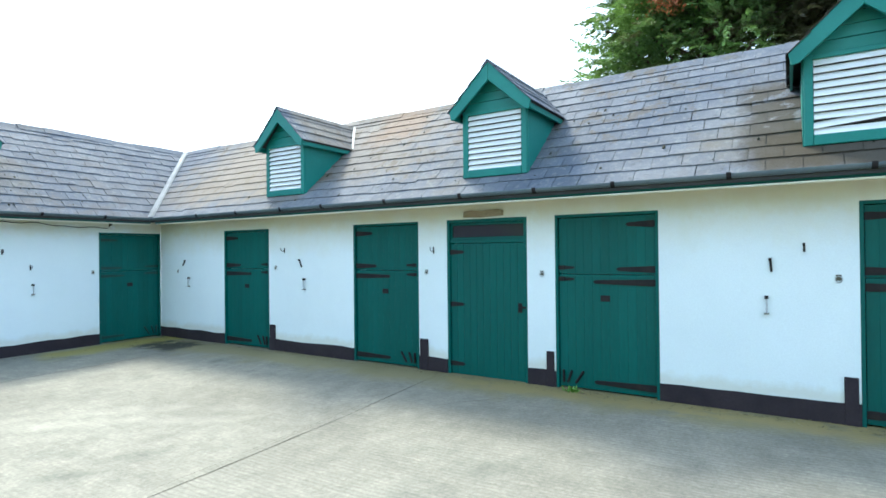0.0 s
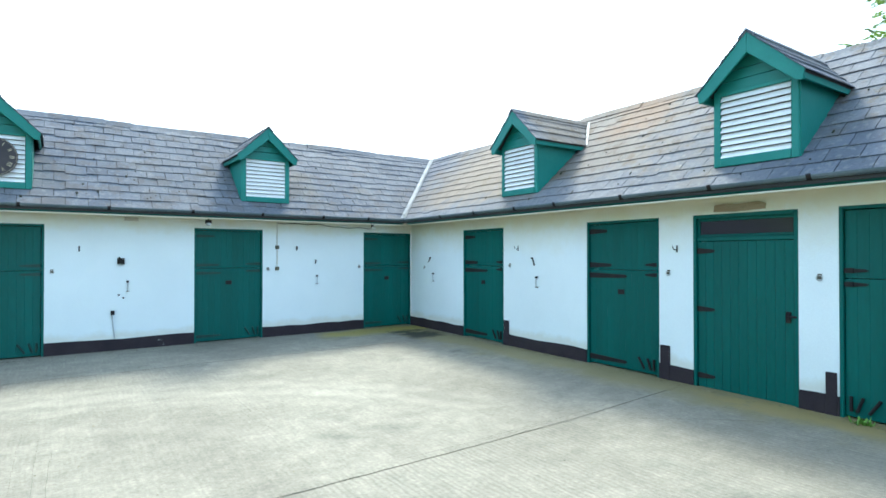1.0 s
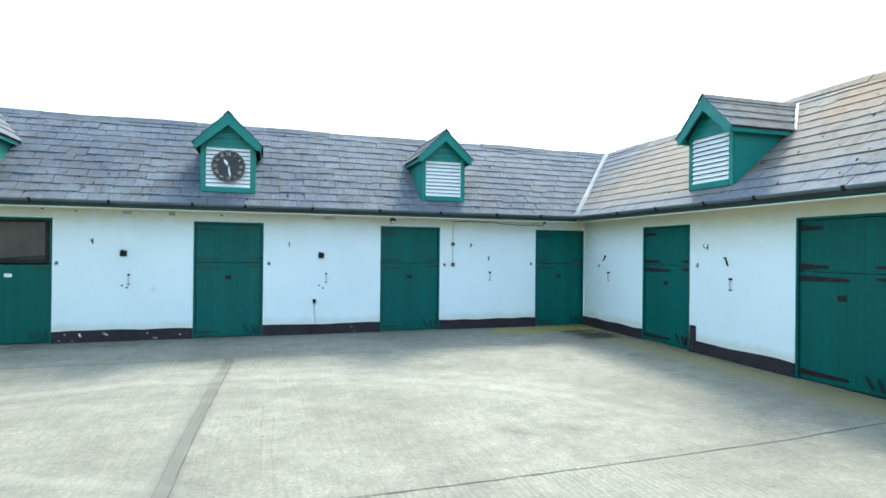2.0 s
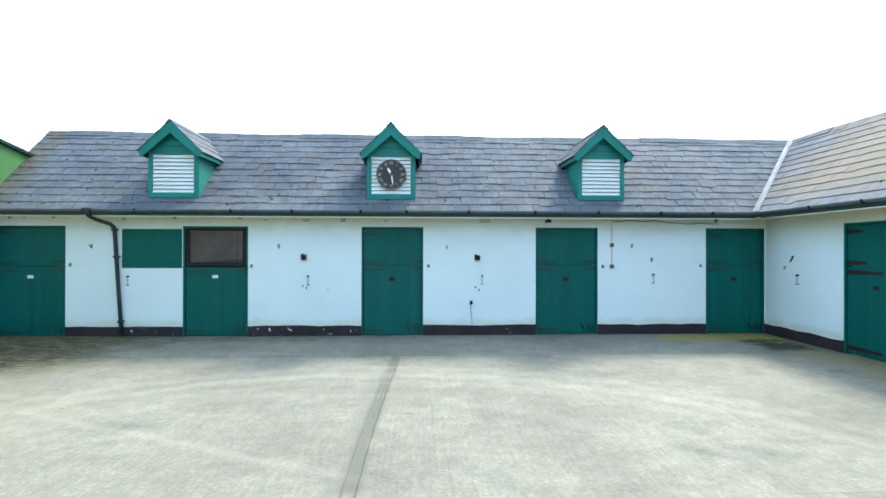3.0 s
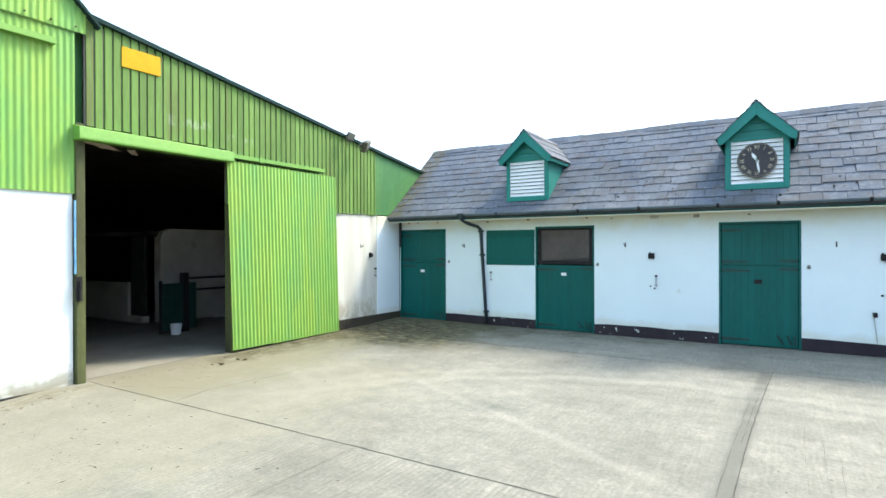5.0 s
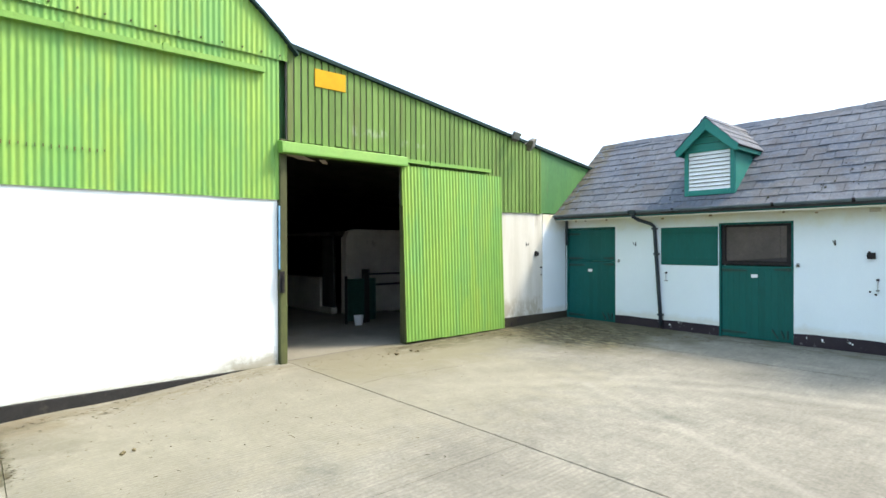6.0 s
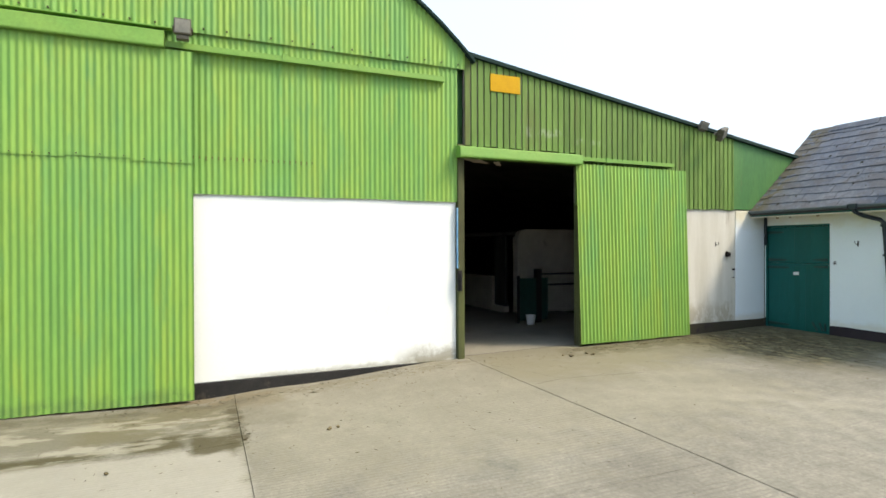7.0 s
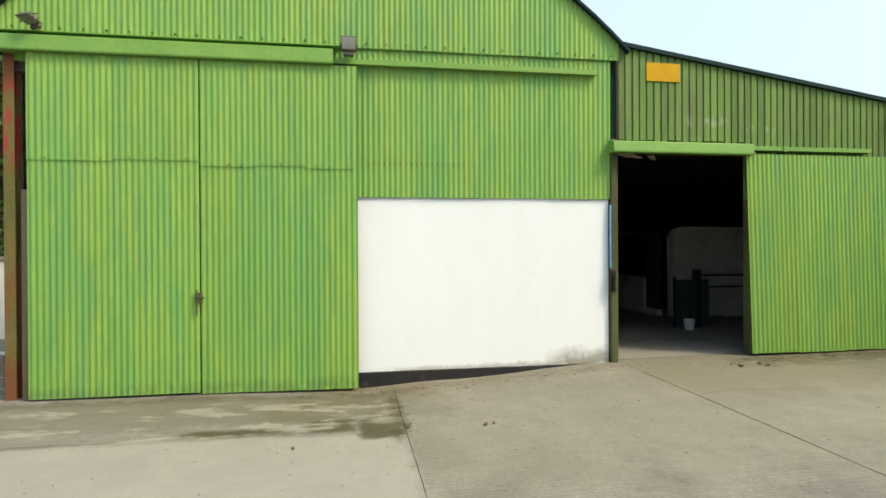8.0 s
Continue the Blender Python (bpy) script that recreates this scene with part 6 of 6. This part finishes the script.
# ---- leaf litter, droppings, weeds, cracks ----
def litter(name, spots, label, material, seed, size):
    r = random.Random(seed)
    verts, faces = [], []
    for cx, cy, sx, sy, n in spots:
        for _ in range(n):
            x, y = r.gauss(cx, sx), r.gauss(cy, sy)
            if x < GX + 0.05 or (y > 11.15):
                continue
            z = ground_z(x, y) + 0.004
            a, l, w = r.uniform(0, 6.28), r.uniform(0.4, 1.4) * size, r.uniform(0.10, 0.28) * size
            ca, sa = math.cos(a), math.sin(a)
            b = len(verts)
            h = r.uniform(0.001, 0.006)
            verts += [(x + ca * l, y + sa * l, z), (x - sa * w, y + ca * w, z + h), (x - ca * l, y - sa * l, z + h * 0.3), (x + sa * w, y - ca * w, z + h * 0.8)]
            faces += [(b, b + 1, b + 2), (b, b + 2, b + 3)]
    me = bpy.data.meshes.new(name)
    me.from_pydata(verts, [], faces)
    me.materials.append(material)
    return tagged(new(name, me), label, "litter", kind="stuff")


M_CRUMB = surface("dark_earth_crumb", (0.045, 0.034, 0.02), (0.09, 0.07, 0.04), 8, 0.95)
litter("leaf_litter", ((-7.1, 9.8, 0.5, 0.7, 620), (-6.3, 9.7, 0.8, 0.6, 560), (-7.6, 7.6, 0.12, 1.0, 200), (-5.5, 10.7, 1.2, 0.2, 240), (-7.6, 1.5, 0.15, 1.6, 160)), "brown leaves and straw on the wet concrete", M_LITTER, 7, 0.050)
litter("straw_bits", ((-5.8, 3.0, 1.2, 2.4, 320), (-7.4, 0.0, 0.25, 2.2, 160), (-7.5, 6.5, 0.2, 1.4, 120), (1, 5, 3, 2.5, 40)), "scattered straw bits and grit on the concrete", M_LITTER, 8, 0.016)

litter("dark_crumbs", ((-5.2, 2.6, 1.0, 1.5, 40), (-6.6, 3.4, 0.5, 1.3, 22), (-5.0, -1.0, 0.5, 1.3, 14), (-6.2, 0.95, 0.5, 0.05, 40)), "dark crumbs of earth and bark on the concrete", M_CRUMB, 21, 0.026)

M_GRIT = surface("mossy_grit", (0.10, 0.085, 0.03), (0.26, 0.23, 0.15), 7, 0.95, per_piece=0.5, island=True)
litter("wall_foot_grit", [(6.80 - 0.035 * (10.5 - yy), yy, 0.07, 0.45, 70) for yy in (10.0, 9.0, 8.0, 7.0, 6.0, 5.0, 4.0, 3.0, 2.0, 1.0, 0.0, -1.0)], "mossy grit and earth along the stable wall foot", M_GRIT, 12, 0.028)
litter("yard_corner_grit", ((6.0, 10.6, 0.6, 0.2, 120), (3.0, 11.0, 1.5, 0.06, 120), (-1.0, 11.0, 1.5, 0.06, 120)), "mossy grit at the foot of the clock wing", M_GRIT, 13, 0.026)


def dung(x, y, seed, lumps=4):
    r = random.Random(seed)
    bm = bmesh.new()
    for _ in range(lumps):
        m = Matrix.Translation((r.gauss(0, 0.04), r.gauss(0, 0.04), 0.016)) @ Matrix.Diagonal((1, 1, 0.75, 1))
        bmesh.ops.create_icosphere(bm, subdivisions=1, radius=r.uniform(0.016, 0.028), matrix=m)
    o = part("droppings", bm, M_LITTER)
    o.matrix_world = pose(x, y, ground_z(x, y))
    tagged(o, "small heap of dried droppings on the concrete", "droppings", "droppings", "stuff")


for k, (x, y) in enumerate(((-5.65, 1.78), (-7.25, 5.81), (-7.23, 6.21), (-5.28, -0.2))):
    dung(x, y, k, (3, 4, 4, 1)[k])

r = random.Random(4)
bm = bmesh.new()
for _ in range(60):
    a, l = r.uniform(0, 6.28), r.uniform(0.04, 0.10)
    d = Vector((math.cos(a) * 0.6, math.sin(a) * 0.6, 1)).normalized() * l
    s = Vector((-math.sin(a), math.cos(a), 0)) * 0.012
    o = Vector((r.gauss(0, 0.05), r.gauss(0, 0.03), 0))
    bm.faces.new([bm.verts.new(p) for p in (o - s * 0.4, o + d * 0.5 - s, o + d, o + d * 0.5 + s)])
weed = part("weed", bm, surface("bright_weed_leaf", (0.10, 0.22, 0.03), (0.14, 0.28, 0.04), 4, 0.6))
weed.matrix_world = WING_B @ Matrix.Translation((8.78, -0.10, -0.02))
tagged(weed, "tuft of bright green weed at the door foot", "weed")


def paint_flake(x, y, z, size, seed):
    """A bare pale spot where paint has come off the clock wing's front, ragged and thin."""
    r = random.Random(seed)
    bm = bmesh.new()
    n = 7
    rim = [(x + math.cos(6.283 * k / n) * size * r.uniform(0.4, 1.2), z + math.sin(6.283 * k / n) * size * r.uniform(0.5, 1.3)) for k in range(n)]
    prism(bm, rim, "y", y - 0.002, y + 0.001)
    part("paint_flake", bm, M_WHITE, wing_a, "bare pale spot in the dark paint")


for k, (x, z, size) in enumerate(((-5.39, 0.12, 0.020), (-5.21, 0.18, 0.012), (-3.04, 0.14, 0.012), (-2.82, 0.13, 0.026), (-2.80, 0.10, 0.010), (-2.45, 0.14, 0.020), (-2.42, 0.115, 0.016), (-1.80, 0.13, 0.013), (-1.28, 0.09, 0.014))):
    paint_flake(x, -0.0125, z, size, 40 + k)


def crack(points, width, seed):
    """A ragged crack in the concrete."""
    r = random.Random(seed)
    verts, faces = [], []
    path = []
    for (xa, ya), (xb, yb) in zip(points, points[1:]):
        n = max(2, int(math.hypot(xb - xa, yb - ya) / 0.12))
        path += [(xa + (xb - xa) * k / n + r.gauss(0, 0.003), ya + (yb - ya) * k / n + r.gauss(0, 0.003)) for k in range(n)]
    path.append(points[-1])
    for k, (x, y) in enumerate(path):
        xa, ya = path[max(0, k - 1)]
        xb, yb = path[min(len(path) - 1, k + 1)]
        d = Vector((xb - xa, yb - ya)).normalized()
        w = width * r.uniform(0.4, 1.2)
        for s in (-1, 1):
            px, py = x - d.y * w * s, y + d.x * w * s
            verts.append((px, py, ground_z(px, py) + 0.004))
    faces = [(2 * k, 2 * k + 1, 2 * k + 3, 2 * k + 2) for k in range(len(path) - 1)]
    me = bpy.data.meshes.new("crack")
    me.from_pydata(verts, [], faces)
    me.materials.append(M_CRACK)
    ob = new("crack", me)
    ob.parent = ground


def along(xa, xb, off=0.0, n=12):
    """Points along the cross joint."""
    return [(xa + (xb - xa) * k / n, joint_sway(xa + (xb - xa) * k / n, 4.36) + off) for k in range(n + 1)]


def beside(ya, yb, off, n=10):
    """Points along the long joint."""
    return [(joint_bend(-0.36, ya + (yb - ya) * k / n) + off, ya + (yb - ya) * k / n) for k in range(n + 1)]


crack(((-6.03, 4.40), (-6.12, 4.9), (-6.05, 5.4), (-5.9, 6.1)), 0.007, 1)
crack(((-6.12, 4.9), (-6.6, 4.75), (-7.3, 4.42)), 0.004, 11)
crack(((5.0, 3.95), (5.6, 3.4), (5.9, 3.05)), 0.004, 2)
crack(((-8.03, 4.32), (-8.04, 5.4), (-8.03, 6.5)), 0.012, 6)
crack(along(-7.7, 6.2), 0.0055, 5)
crack(along(2.6, 5.2, 0.10), 0.0028, 12)
crack(along(3.4, 4.3, 0.06), 0.0022, 13)
crack(((-6.0, 9.33), (-1.0, 9.31), (6.4, 9.32)), 0.004, 8)
crack(beside(4.40, 9.1, 0.0), 0.0055, 4)
crack(beside(4.40, 7.7, -0.10), 0.0032, 14)
crack(beside(6.2, 7.9, -0.045), 0.0028, 15)
crack(((-0.40, 8.05), (-0.33, 8.10), (-0.27, 8.04), (-0.33, 7.96)), 0.004, 16)
for k, (xx, ya, yb) in enumerate(((0.02, 7.0, 5.3), (0.15, 6.7, 4.9), (0.24, 6.2, 4.8), (1.90, 7.1, 6.0), (1.97, 7.0, 5.7), (2.04, 6.8, 5.9))):
    crack(((xx, ya), (xx - 0.02, (ya + yb) / 2), (xx - 0.02, yb)), 0.0010, 20 + k)
